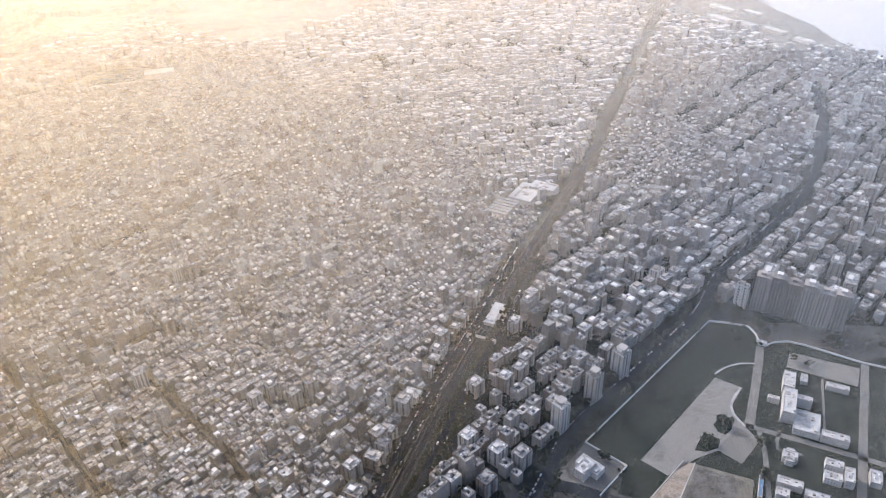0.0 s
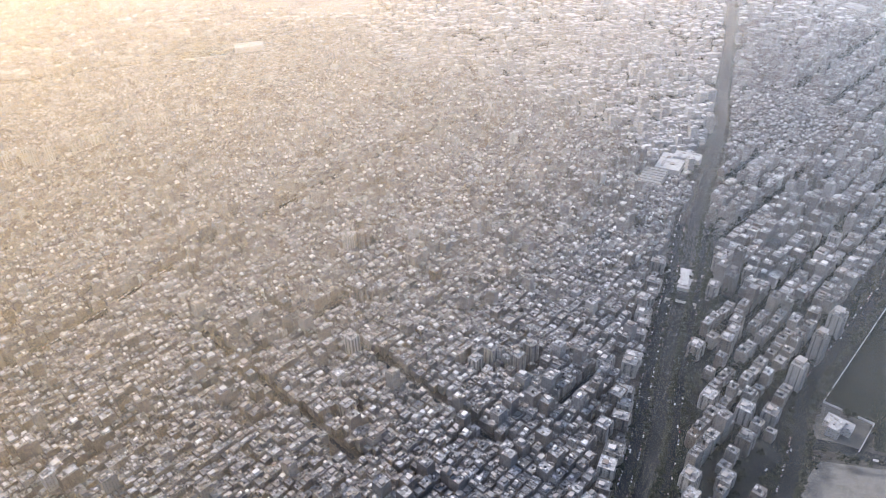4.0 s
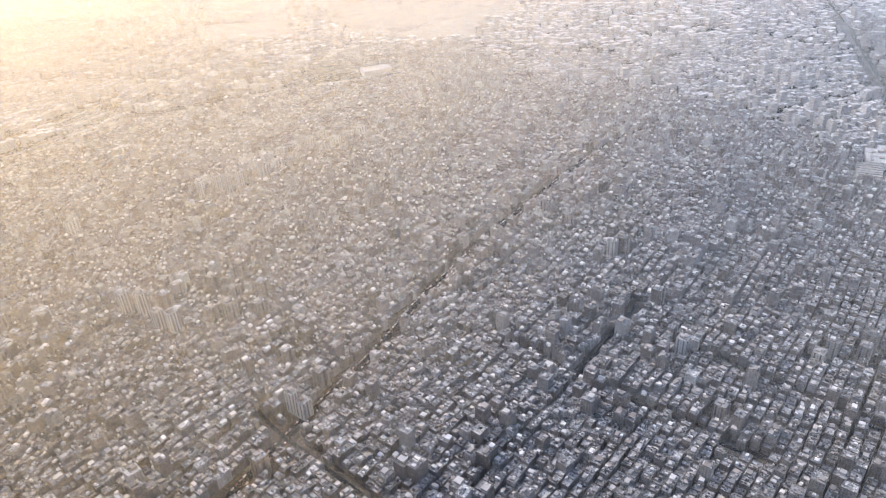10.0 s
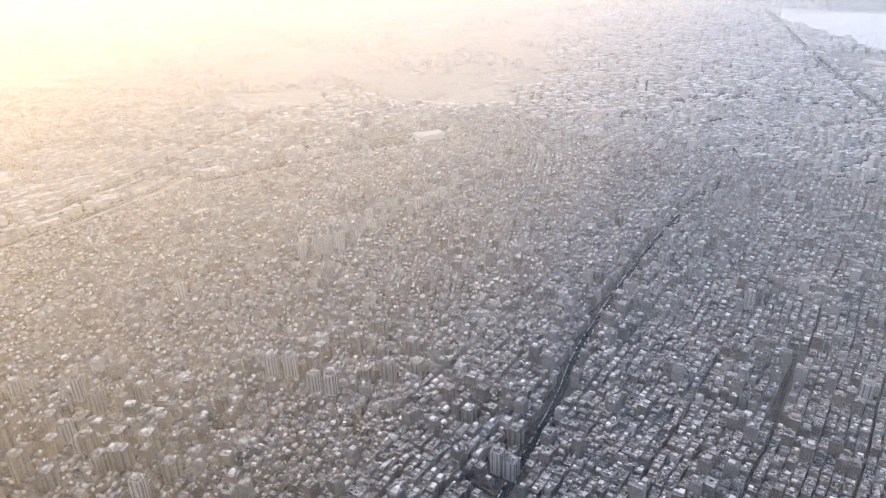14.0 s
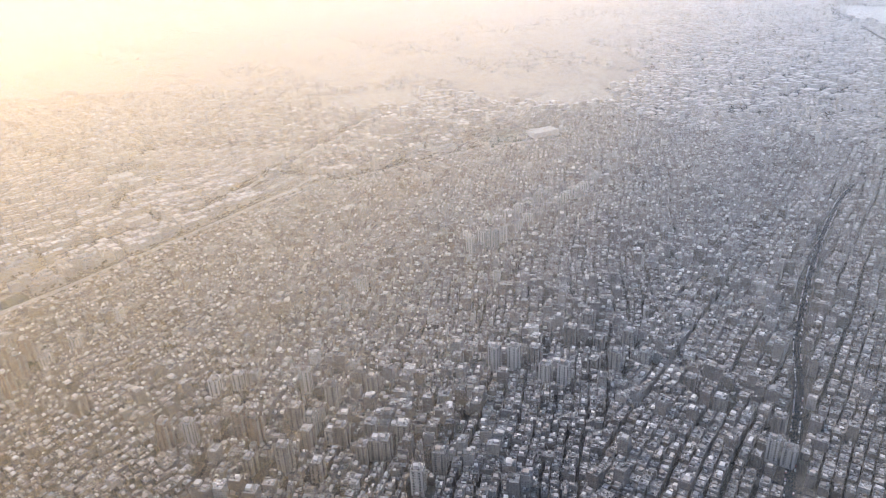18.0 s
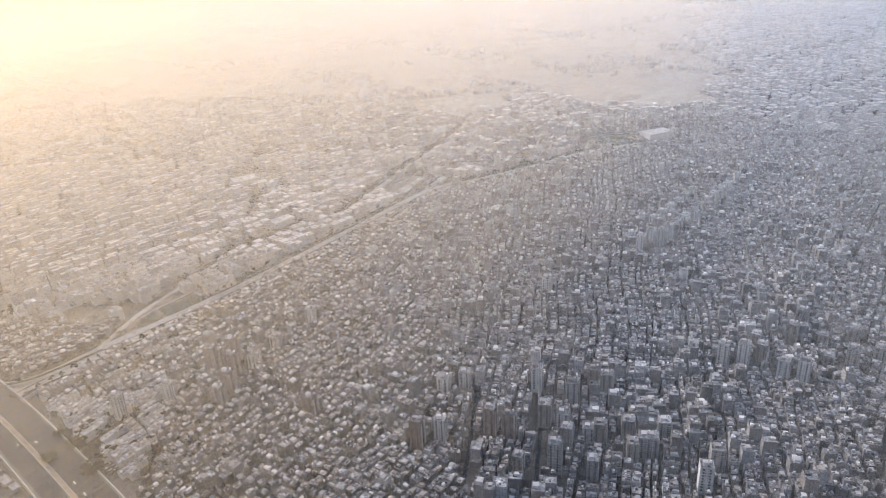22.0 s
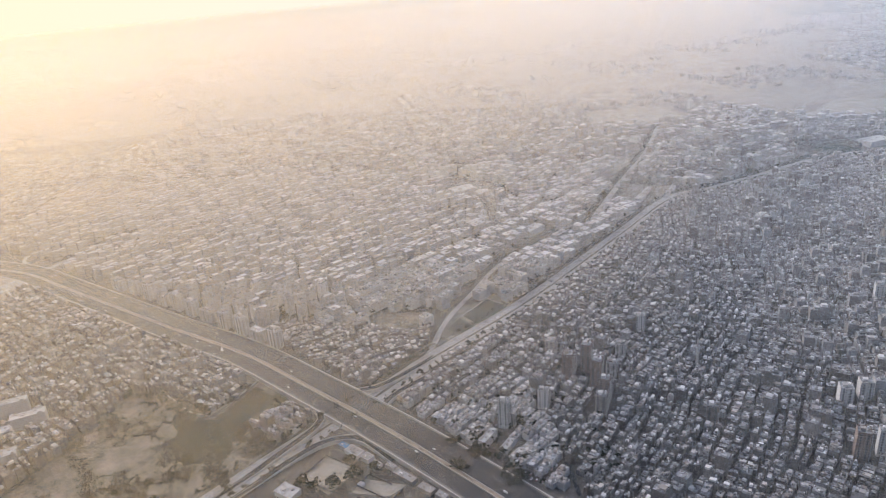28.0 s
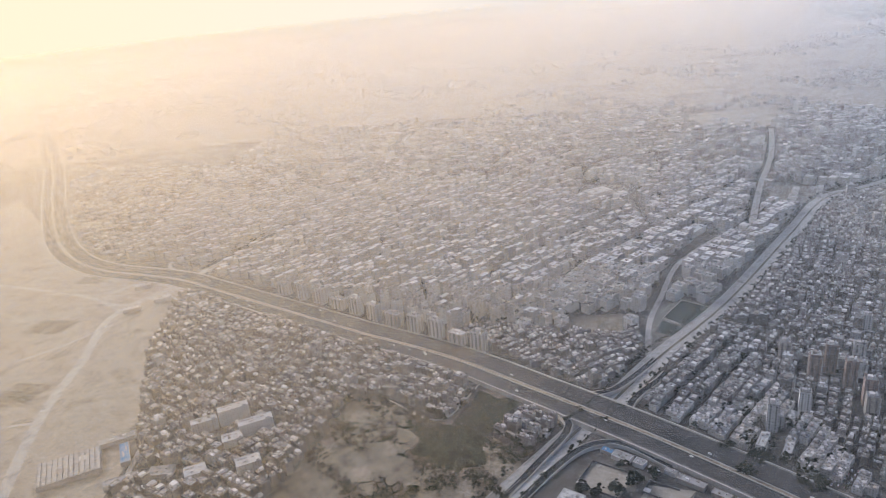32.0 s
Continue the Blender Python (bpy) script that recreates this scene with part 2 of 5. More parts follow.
def box_batch(xy, z0, z1):
    v = np.concatenate([raised(xy, z0), raised(xy, z1)], 1).reshape(-1, 3)
    n = len(xy)
    return v, (BOX[None] + 8 * np.arange(n)[:, None, None]).reshape(-1, 4)


WELL = np.concatenate([HOUSE[:12], [[12, 13, 17, 16], [13, 14, 18, 17], [14, 15, 19, 18], [15, 12, 16, 19],
                                    [16, 17, 21, 20], [17, 18, 22, 21], [18, 19, 23, 22], [19, 16, 20, 23], [20, 21, 22, 23]]])


def house_batch(xy, h, rim=0.35, parapet=0.9, well=None):
    """Houses with a parapet round a sunken flat roof; well: the width of an air shaft, as a share of the roof."""
    mid = xy.mean(1, keepdims=True)
    size = np.linalg.norm(xy - mid, axis=2, keepdims=True)
    inner = mid + (xy - mid) * (1 - 1.41 * rim / size)
    n = len(xy)
    rings = [raised(xy, np.zeros(n)), raised(xy, h + parapet), raised(inner, h + parapet), raised(inner, h)]
    faces, idx = HOUSE, [0] * 12 + [1]
    if well is not None:
        side = xy[:, 1] - xy[:, 0]
        shaft = mid + (xy - mid) * well[:, None, None] + (side * (0.25 - 0.5 * (np.arange(n) % 3) / 2)[:, None])[:, None, :] * 0.6
        rings += [raised(shaft, h), raised(shaft, np.maximum(h - 9, 1.0))]
        faces, idx = WELL, [0] * 12 + [1] * 4 + [0] * 5
    v = np.concatenate(rings, 1).reshape(-1, 3)
    q = (faces[None] + 4 * len(rings) * np.arange(n)[:, None, None]).reshape(-1, 4)
    return v, q, np.tile(np.array(idx), n)


# ---- plan: roads and open ground, in metres ----
def strip(points, width, z):
    """Left and right edge of a road along a line of points."""
    p = np.array(points, dtype=float)
    d = np.gradient(p, axis=0)
    d /= np.linalg.norm(d, axis=1, keepdims=True)
    side = np.stack([-d[:, 1], d[:, 0]], -1)
    w = np.broadcast_to(np.asarray(width, dtype=float), (len(p),))[:, None] / 2
    a, b = p + side * w, p - side * w
    v = np.concatenate([np.c_[a, np.full(len(p), z)], np.c_[b, np.full(len(p), z)]])
    n = len(p)
    return v, np.array([[k, k + n, k + n + 1, k + 1] for k in range(n - 1)])


def smooth(points, step=12.0):
    """A rounded line through the points."""
    p = np.array(points, dtype=float)
    q = np.concatenate([[2 * p[0] - p[1]], p, [2 * p[-1] - p[-2]]])
    out = []
    for k in range(1, len(q) - 2):
        a, b, c, d = q[k - 1:k + 3]
        n = max(2, int(np.linalg.norm(c - b) / step))
        for u in np.arange(n) / n:
            out.append(0.5 * (2 * b + (c - a) * u + (2 * a - 5 * b + 4 * c - d) * u ** 2 + (3 * b - a - 3 * c + d) * u ** 3))
    out.append(p[-1])
    return np.array(out)


CELL = 4.0
X0, Y0, X1, Y1 = -6200.0, 300.0, 4700.0, 6000.0
GX, GY = np.meshgrid(np.arange(X0, X1, CELL) + CELL / 2, np.arange(Y0, Y1, CELL) + CELL / 2)
blocked = np.zeros(GX.shape, dtype=bool)


def inside(poly, x, y):
    hit = np.zeros(np.shape(x), dtype=bool)
    n = len(poly)
    for k in range(n):
        (ax, ay), (bx, by) = poly[k], poly[(k + 1) % n]
        if ay == by:
            continue
        hit ^= ((ay > y) != (by > y)) & (x < (bx - ax) * (y - ay) / (by - ay) + ax)
    return hit


def near_line(points, x, y):
    best = np.full(np.shape(x), 1e9)
    p = np.array(points, dtype=float)
    for a, b in zip(p[:-1], p[1:]):
        d = b - a
        u = np.clip(((x - a[0]) * d[0] + (y - a[1]) * d[1]) / (d @ d), 0, 1)
        best = np.minimum(best, np.hypot(x - a[0] - u * d[0], y - a[1] - u * d[1]))
    return best


def block_line(points, width):
    p = np.array(points, dtype=float)
    lo, hi = p.min(0) - width, p.max(0) + width
    sel = (GX > lo[0]) & (GX < hi[0]) & (GY > lo[1]) & (GY < hi[1])
    blocked[sel] |= near_line(points, GX[sel], GY[sel]) < width / 2


def block_area(poly):
    blocked[:] |= inside(poly, GX, GY)


def is_free(x, y):
    i = np.clip(((y - Y0) / CELL).astype(int), 0, GX.shape[0] - 1)
    j = np.clip(((x - X0) / CELL).astype(int), 0, GX.shape[1] - 1)
    return ~blocked[i, j]


RAIL = smooth([(1010, 460), (1034, 552), (1056, 622), (1082, 737), (1118, 876), (1143, 962), (1184, 1133), (1247, 1340), (1308, 1550), (1362, 1800), (1462, 2222), (1574, 2731), (1720, 3300), (1960, 4200)])
AVENUE = smooth([(110, 400), (193, 585), (285, 768), (338, 893), (470, 1130), (584, 1310), (682, 1444), (800, 1560)])
PARK_ROAD = smooth([(1150, 500), (1215, 640), (1252, 735), (1340, 852), (1440, 990), (1494, 1105), (1600, 1250), (1696, 1388), (1800, 1640), (1880, 1980)])
EAST_ROAD = smooth([(1161, 600), (1205, 641), (1244, 652), (1290, 640), (1366, 618), (1450, 592), (1560, 562), (1800, 500)])
RING = smooth([(-760, 500), (-937, 658), (-1059, 763), (-1185, 864), (-1309, 961), (-1480, 1067), (-1639, 1165), (-1790, 1258), (-1900, 1322), (-2130, 1408), (-2310, 1580), (-2540, 1920), (-2820, 2371), (-3300, 3100), (-3700, 3900)])
CANAL = smooth([(-1340, 510), (-1230, 654), (-1139, 772), (-1090, 830), (-1008, 940), (-859, 1118), (-664, 1397), (-520, 1600), (-412, 1656), (-286, 1731), (-125, 1835), (40, 1900)])
SIDE = smooth([(-1020, 948), (-999, 1052), (-960, 1150), (-923, 1244), (-884, 1307), (-800, 1400), (-720, 1454)])
BOULEVARD = smooth([(-720, 1454), (-620, 1715), (-506, 1983), (-400, 2300)])
BOULEVARD_WEST = smooth([(-925, 1480), (-941, 1732), (-988, 1790), (-1100, 1850), (-1300, 1880)])
DESERT_ROAD = smooth([(-1760, 480), (-1879, 805), (-1915, 990), (-1949, 1155), (-1880, 1290), (-1820, 1420), (-1700, 1650)])
STREETS = [smooth(s) for s in (
    [(150, 640), (193, 598), (338, 488)], [(447, 780), (721, 576)], [(677, 770), (893, 605)], [(193, 598), (274, 721)],
    [(548, 714), (640, 860)], [(-355, 786), (-386, 604)], [(-442, 791), (-462, 633)], [(-839, 709), (-830, 640)], [(945, 678), (1024, 775)])]
for line, width in ((RAIL[RAIL[:, 1] < 1120], 62), (RAIL, 26), (EAST_ROAD, 22), (AVENUE, 14), (PARK_ROAD, 19), (RING, 82), (CANAL, 42), (SIDE, 17), (BOULEVARD, 20), (BOULEVARD_WEST, 18), (DESERT_ROAD, 24)):
    block_line(line, width)
for line in STREETS:
    block_line(line, 6)
PARK = [(1454, 975), (1268, 720), (1315, 689), (1302, 650), (1366, 632), (1450, 606), (1560, 576), (1990, 560), (2060, 800), (1780, 960), (1646, 908), (1556, 939), (1515, 927), (1508, 967)]
LOT = [(1268, 720), (1315, 689), (1282, 643), (1234, 665)]
POND = [(-934, 1124), (-896, 1093), (-948, 1033), (-976, 1064)]
POND_SMALL = [(-979, 1057), (-953, 1027), (-973, 1003), (-996, 1020)]
VERGE = [(-985, 1090), (-930, 1128), (-880, 1094), (-960, 985), (-1010, 985)]
SAND_LOT = [(-1120, 1082), (-1029, 1084), (-1048, 1018), (-1107, 1023)]
GREEN = [(-1261, 875), (-1221, 848), (-1218, 809), (-1253, 769), (-1255, 712), (-1293, 709), (-1325, 721), (-1347, 734), (-1336, 772), (-1354, 809), (-1308, 795), (-1284, 825)]
DRY = [(-1441, 853), (-1385, 850), (-1318, 800), (-1268, 790), (-1205, 730), (-1225, 640), (-1270, 520), (-1560, 500), (-1500, 640), (-1464, 754)]
EAST_LOT = [(1236, 628), (1314, 622), (1371, 604), (1450, 578), (1560, 548), (1560, 440), (1190, 440), (1196, 575)]
SLAB_YARD = [(1454, 975), (1510, 930), (1646, 908), (1790, 960), (1660, 992), (1520, 1046), (1470, 1010)]
BARE = [(-1119, 716), (-1075, 690), (-1000, 640), (-900, 520), (-1150, 520), (-1172, 660)]
SANDY = [(-2700, 2000), (-2360, 1625), (-2150, 1395), (-1860, 1280), (-1818, 1020), (-1703, 750), (-1690, 400), (-2900, 400)]
LAKE = [(109, 2365), (208, 2514), (321, 2584), (404, 2391), (485, 2376), (222, 2268)]
STADIUM = [(-118, 1882), (-78, 1960), (-15, 2018), (66, 1976), (20, 1880), (-54, 1842)]
STADIUM_YARD = [(-140, 1880), (-90, 1975), (-15, 2040), (150, 2050), (150, 1930), (40, 1880), (-50, 1820)]
MARKET = [(-583, 1719), (-445, 1668), (-539, 1515), (-651, 1594)]
NORTH_PLAIN = [(-648, 2572), (-480, 2600), (-315, 2576), (-234, 2372), (-400, 2330), (-578, 2360)]
BANK = [(1611, 2657), (1690, 3000), (1918, 2896), (2040, 2569), (2087, 2202), (1902, 2296), (1729, 2591)]
NORTH_GARDEN = [(340, 2160), (510, 1935), (587, 1840), (775, 1820), (908, 1674), (1011, 1548), (1124, 1386), (1197, 1250), (1300, 1500), (1500, 2260), (1560, 3300), (1000, 3300), (640, 2700), (480, 2230)]
OLD_POCKET = [(1352, 1709), (1450, 1760), (1548, 1740), (1560, 1600), (1533, 1486), (1387, 1363), (1303, 1416)]
PLAZA = [(-1060, 1700), (-1010, 1810), (-930, 1790), (-900, 1690), (-960, 1640)]
RIVER = [(1939, 2898), (2031, 2474), (2130, 2205), (2500, 1800), (4600, 1700), (4600, 2900), (2900, 3600), (2000, 4400), (1900, 3700)]
DESERT = [(-9000, 9000), (-9000, 2000), (-3065, 2360), (-2291, 2600), (-1437, 2800), (-700, 2700), (-150, 2480), (110, 2240), (480, 2560), (620, 2720), (560, 3380), (980, 4200), (1500, 9000)]
SUBURB = [(-2330, 1560), (-2120, 1440), (-1850, 1470), (-1720, 1700), (-1900, 2200), (-2600, 2300), (-2640, 2000)]
for area in (PARK, SLAB_YARD, EAST_LOT, LOT, VERGE, SAND_LOT, GREEN, DRY, BARE, SANDY, LAKE, STADIUM_YARD, MARKET, NORTH_PLAIN, BANK, PLAZA, RIVER):
    block_area(area)


def sheet(name, mats, z, poly=None, line=None, width=None, label="", kind="structure"):
    if poly is not None:
        bm = bmesh.new()
        bm.faces.new([bm.verts.new((*p, z)) for p in poly])
        bmesh.ops.triangulate(bm, faces=bm.faces[:])
        me = bpy.data.meshes.new(name)
        bm.to_mesh(me)
        bm.free()
        me.materials.append(mats)
        if me.polygons[0].normal.z < 0:
            me.flip_normals()
    else:
        v, q = strip(line, width, z)
        me = mesh_of(name, v, q, [mats])
    return tagged(new(name, me), label, name.split("_")[-1], kind=kind)


ground = sheet("ground", M_GROUND, 0.0, poly=[(-9500, -4500), (9500, -4500), (9500, 9500), (-9500, 9500)], label="dusty grey-brown earth between the houses")
sheet("desert_ground", M_DESERT, 0.05, poly=DESERT, label="pale open desert beyond the city")
sheet("sandy_ground", M_SAND, 0.1, poly=SANDY, label="bare sandy ground beside the ring road")
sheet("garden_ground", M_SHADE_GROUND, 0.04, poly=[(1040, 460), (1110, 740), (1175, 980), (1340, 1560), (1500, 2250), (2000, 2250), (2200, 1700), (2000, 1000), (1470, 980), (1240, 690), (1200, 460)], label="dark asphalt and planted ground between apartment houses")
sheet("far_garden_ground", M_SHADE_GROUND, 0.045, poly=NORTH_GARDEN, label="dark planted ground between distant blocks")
sheet("river_water", M_WATER, 0.08, poly=RIVER, label="wide calm river in haze")
sheet("park_grass", M_GRASS, 0.1, poly=PARK, label="dark green lawn of a walled park")
sheet("east_lot", M_SANDY_PATH, 0.1, poly=EAST_LOT, label="bare grey earth lot beside the road")
sheet("east_road", M_ASPHALT, 0.33, line=EAST_ROAD, width=16, label="asphalt road curving past the walled yard")
sheet("lot_pavement", M_SHOULDER, 0.25, poly=LOT, label="grey paved walled yard")
sheet("sand_lot", M_DRY, 0.12, poly=SAND_LOT, label="bare sand lot between houses")
sheet("dry_field", M_DRY, 0.12, poly=DRY, label="dry scrubby field with pale earth")
for pts in ([(-1149, 677), (-1127, 717), (-1082, 690), (-1109, 646)], [(-1084, 649), (-1070, 672), (-1022, 661), (-1039, 643)], [(-1100, 620), (-1075, 640), (-1030, 620), (-1060, 590)]):
    sheet("yard_earth", M_SAND, 0.16, poly=pts, label="bare brown earth of a walled yard")
sheet("bare_lot", M_SHADE_YARD, 0.13, poly=BARE, label="bare brown lots below the ring road")
def ragged(poly, seed, out=9.0, step=7.0):
    """The outline of an area with an uneven, overgrown edge."""
    rng = np.random.default_rng(seed)
    p = smooth(list(poly) + [poly[0]], step)[:-1]
    mid = p.mean(0)
    d = (p - mid) / np.linalg.norm(p - mid, axis=1, keepdims=True)
    n = len(p)
    wave = np.convolve(np.r_[rng.normal(0, 1, n + 4)], [0.2, 0.5, 0.8, 0.5, 0.2], "valid")
    return [tuple(q) for q in p + d * (out * 0.6 * wave)[:, None]]


sheet("green_field", M_CROP, 0.25, poly=ragged(GREEN, 3), label="dark green crop field with an overgrown edge")
plots = np.random.default_rng(41)
for seed in range(46):
    cx, cy, r = plots.uniform(-1470, -1290), plots.uniform(640, 845), plots.uniform(2.5, 7.0)
    if inside(DRY, cx, cy) and not inside(GREEN, cx, cy) and math.sin(cx / 31 + cy / 60) * math.sin(cy / 17 + cx / 90) > -0.1:
        sheet("scrub_patch", M_CROP, 0.2, poly=ragged([(cx + r * 1.9 * math.cos(a) + 2 * math.sin(3 * a), cy + r * 0.6 * math.sin(a)) for a in np.arange(0, 6.2, 0.7)], seed, 4, 3), label="dark scrubby patch on the dry field")
for pts, wide in (([(-1690, 700), (-1720, 850), (-1800, 1010)], 7), ([(-2300, 1330), (-2060, 1250), (-1950, 1180)], 9), ([(-2200, 900), (-2020, 1010), (-1930, 1120)], 6), ([(-1980, 1300), (-2010, 1240), (-1960, 1200), (-1900, 1230), (-1870, 1275)], 8), ([(-1905, 1350), (-1950, 1400), (-1930, 1470), (-1850, 1450)], 8), ([(-2400, 700), (-2100, 780), (-1885, 820)], 6)):
    sheet("sand_track", M_PALE_ROAD, 0.2, line=smooth(pts), width=wide, label="dusty track across the sand")
for cx, cy, w, d in ((-2050, 1120, 90, 60), (-2150, 1000, 120, 70), (-1960, 900, 80, 60), (-1850, 640, 70, 60), (-2090, 1330, 70, 40), (-1800, 1400, 60, 50)):
    sheet("scrub_plot", M_DRY, 0.15, poly=[(cx - w / 2, cy - d / 3), (cx + w / 3, cy - d / 2), (cx + w / 2, cy + d / 3), (cx - w / 3, cy + d / 2)], label="dusty green plot on the sand")
sheet("verge_ground", M_SHOULDER, 0.14, poly=VERGE, label="pale sandy ground round two sports pitches")
sheet("sports_pitch", M_PITCH, 0.3, poly=POND, label="dark green sports pitch")
sheet("small_sports_pitch", M_PITCH, 0.3, poly=POND_SMALL, label="small dark green sports pitch")
sheet("open_plain", M_SAND, 0.12, poly=LAKE, label="pale bare open plain")
sheet("stadium_yard", M_SHOULDER, 0.09, poly=STADIUM_YARD, label="pale dusty ground round a stadium")
sheet("market_pavement", M_SHOULDER, 0.2, poly=MARKET, label="pale open market square among housing blocks")
sheet("north_plain", M_SAND, 0.12, poly=NORTH_PLAIN, label="pale bare field beyond the housing blocks")
sheet("river_bank_pavement", M_SHOULDER, 0.14, poly=BANK, label="pale paved river bank with low sheds")
sheet("stadium_grass", M_PITCH, 0.12, poly=STADIUM, label="grass of a distant stadium")
sheet("plaza_pavement", M_SHOULDER, 0.2, poly=PLAZA, label="pale paved square among housing blocks")
sheet("avenue_road", M_ASPHALT, 0.3, line=AVENUE, width=11, label="dark asphalt avenue with parked cars")
sheet("park_road", M_ASPHALT, 0.3, line=PARK_ROAD, width=14, label="asphalt road along the park wall")
sheet("side_road", M_PALE_ROAD, 0.32, line=SIDE, width=9, label="pale dusty side road")
sheet("boulevard_road", M_PALE_ROAD, 0.3, line=BOULEVARD, width=14, label="pale straight boulevard between blocks")
sheet("west_boulevard_road", M_SHOULDER, 0.28, line=BOULEVARD_WEST, width=8, label="pale boulevard between blocks")
sheet("desert_road", M_PALE_ROAD, 0.26, line=DESERT_ROAD, width=16, label="dusty road along the edge of the sand")
for street in STREETS:
    sheet("street_road", M_ASPHALT, 0.27, line=street, width=5, label="narrow dark street between houses")

# railway corridor: a road on either side, the dark track bed with four rails, and low walls
def beside(line, off):
    d = np.gradient(np.array(line, dtype=float), axis=0)
    d /= np.linalg.norm(d, axis=1, keepdims=True)
    return np.array(line) + np.stack([-d[:, 1], d[:, 0]], -1) * off


def ridge(line, width, z0, z1, name, mat, label, cat="wall", kind="structure"):
    """A long low wall or kerb along a line, with sides and a top."""
    z0, z1 = (np.broadcast_to(np.asarray(z, dtype=float), (len(line),)) for z in (z0, z1))
    a, b = beside(line, width / 2), beside(line, -width / 2)
    v = np.concatenate([np.c_[a, z0], np.c_[a, z1], np.c_[b, z1], np.c_[b, z0]])
    n = len(line)
    q = [[k + i * n, k + (i + 1) * n, k + 1 + (i + 1) * n, k + 1 + i * n] for i in range(3) for k in range(n - 1)]
    return tagged(new(name, mesh_of(name, v, q, [mat])), label, cat, kind=kind)


NEAR_RAIL = RAIL[RAIL[:, 1] < 1120]
sheet("far_rail_road", M_ASPHALT, 0.2, line=RAIL, width=21, label="dark road and railway running on through the town")
sheet("rail_side_road", M_ASPHALT, 0.3, line=beside(NEAR_RAIL, 20), width=15, label="asphalt road with parked cars along the railway")
sheet("rail_side_road", M_ASPHALT, 0.3, line=beside(NEAR_RAIL, -20), width=13, label="asphalt road under trees along the railway")
sheet("rail_bed", M_BALLAST, 0.45, line=RAIL, width=17, label="dark stony railway track bed")
for off in (-5.2, -3.7, 3.7, 5.2):
    ridge(beside(RAIL, off), 0.3, 0.45, 0.7, "rail_track", M_RAIL, "worn steel railway rail", "rail")
for off in (9.5, -9.5):
    ridge(beside(RAIL, off), 0.8, 0, 2.2, "rail_wall", M_GREY_WALL, "long concrete wall beside the railway")


# the ring road rises over the pale crossing road on a bank, with kerbs, a broken earth median and lane marks
def rise(line, near=(-1115, 805), reach=420.0, height=6.0):
    far = np.hypot(*(np.array(line) - near).T)
    return 0.5 + height * np.clip(1 - (far / reach) ** 2, 0, 1)


def deck(name, line, width, z, mat, label):
    a, b = beside(line, width / 2), beside(line, -width / 2)
    n = len(line)
    v = np.concatenate([np.c_[a, z], np.c_[b, z]])
    q = [[k, k + n, k + n + 1, k + 1] for k in range(n - 1)]
    return tagged(new(name, mesh_of(name, v, q, [mat])), label, "road", kind="structure")


RZ = rise(RING)
deck("ring_road", RING, 64, RZ, M_RING_ASPHALT, "wide asphalt ring road with many lanes")
for off, wide in ((30.5, 3.0), (-31.0, 2.0)):
    deck("ring_shoulder", beside(RING, off), wide, RZ + 0.06, M_SHOULDER, "dusty pale shoulder of the ring road")
deck("ring_median", beside(RING, 4), 4.2, RZ + 0.08, M_MEDIAN, "broken brown earth median of the ring road")
for off in (33, -33):
    ridge(beside(RING, off), 1.4, 0, RZ + 1.0, "ring_wall", M_KERB, "pale concrete parapet wall of the ring road")
for off in (6.6, 1.4):
    ridge(beside(RING, off), 0.6, RZ, RZ + 0.9, "ring_barrier", M_KERB, "low concrete barrier between carriageways")
for off in (-15, 11):
    dashes = beside(RING, off)
    zs = RZ + 0.1
    a, b = beside(dashes, 0.22), beside(dashes, -0.22)
    v, q = [], []
    for k in range(0, len(dashes) - 1):
        m = 0.45
        v += [(*a[k], zs[k]), (*b[k], zs[k]), (*(b[k] * (1 - m) + b[k + 1] * m), zs[k] * (1 - m) + zs[k + 1] * m), (*(a[k] * (1 - m) + a[k + 1] * m), zs[k] * (1 - m) + zs[k + 1] * m)]
        q.append([4 * k, 4 * k + 1, 4 * k + 2, 4 * k + 3])
    tagged(new("lane_marks", mesh_of("lane_marks", v, q, [M_LINE])), "worn white broken lane marks", "road marks", kind="structure")
CZ = np.full(len(CANAL), 0.35)
for off, wide in ((9, 12.4), (-9, 12.4)):
    deck("crossing_road", beside(CANAL, off), wide, CZ, M_PALE_ROAD, "pale dusty carriageway crossing below the ring road")
deck("crossing_median", CANAL, 5, CZ + 0.05, M_DRY, "dusty median of the crossing road")
for off in (2.7, -2.7, 15.6, -15.6):
    ridge(beside(CANAL, off), 0.6, 0, 0.8, "crossing_kerb", M_KERB, "pale kerb of the crossing road", "kerb")
for ramp_line in ([(-1005, 900), (-1018, 881), (-1050, 846), (-1068, 816), (-1062, 793), (-1037, 767), (-1000, 735)],
                  [(-1012, 940), (-1032, 913), (-1070, 868), (-1095, 851), (-1128, 849), (-1176, 884), (-1230, 930)],
                  [(-1215, 858), (-1178, 826), (-1151, 795), (-1152, 765), (-1191, 708), (-1226, 659), (-1300, 560)],
                  [(-1040, 700), (-1070, 728), (-1096, 744), (-1133, 736), (-1168, 703), (-1207, 655), (-1280, 560)]):
    line = smooth(ramp_line)
    z = rise(line, height=5.2, reach=160) * 0.9
    deck("ramp_road", line, 9, z, M_ASPHALT, "curved asphalt slip road")
    for off in (4.8, -4.8):
        ridge(beside(line, off), 0.7, 0, z + 0.9, "ramp_wall", M_KERB, "pale parapet of a slip road")
    block_line(line, 16)


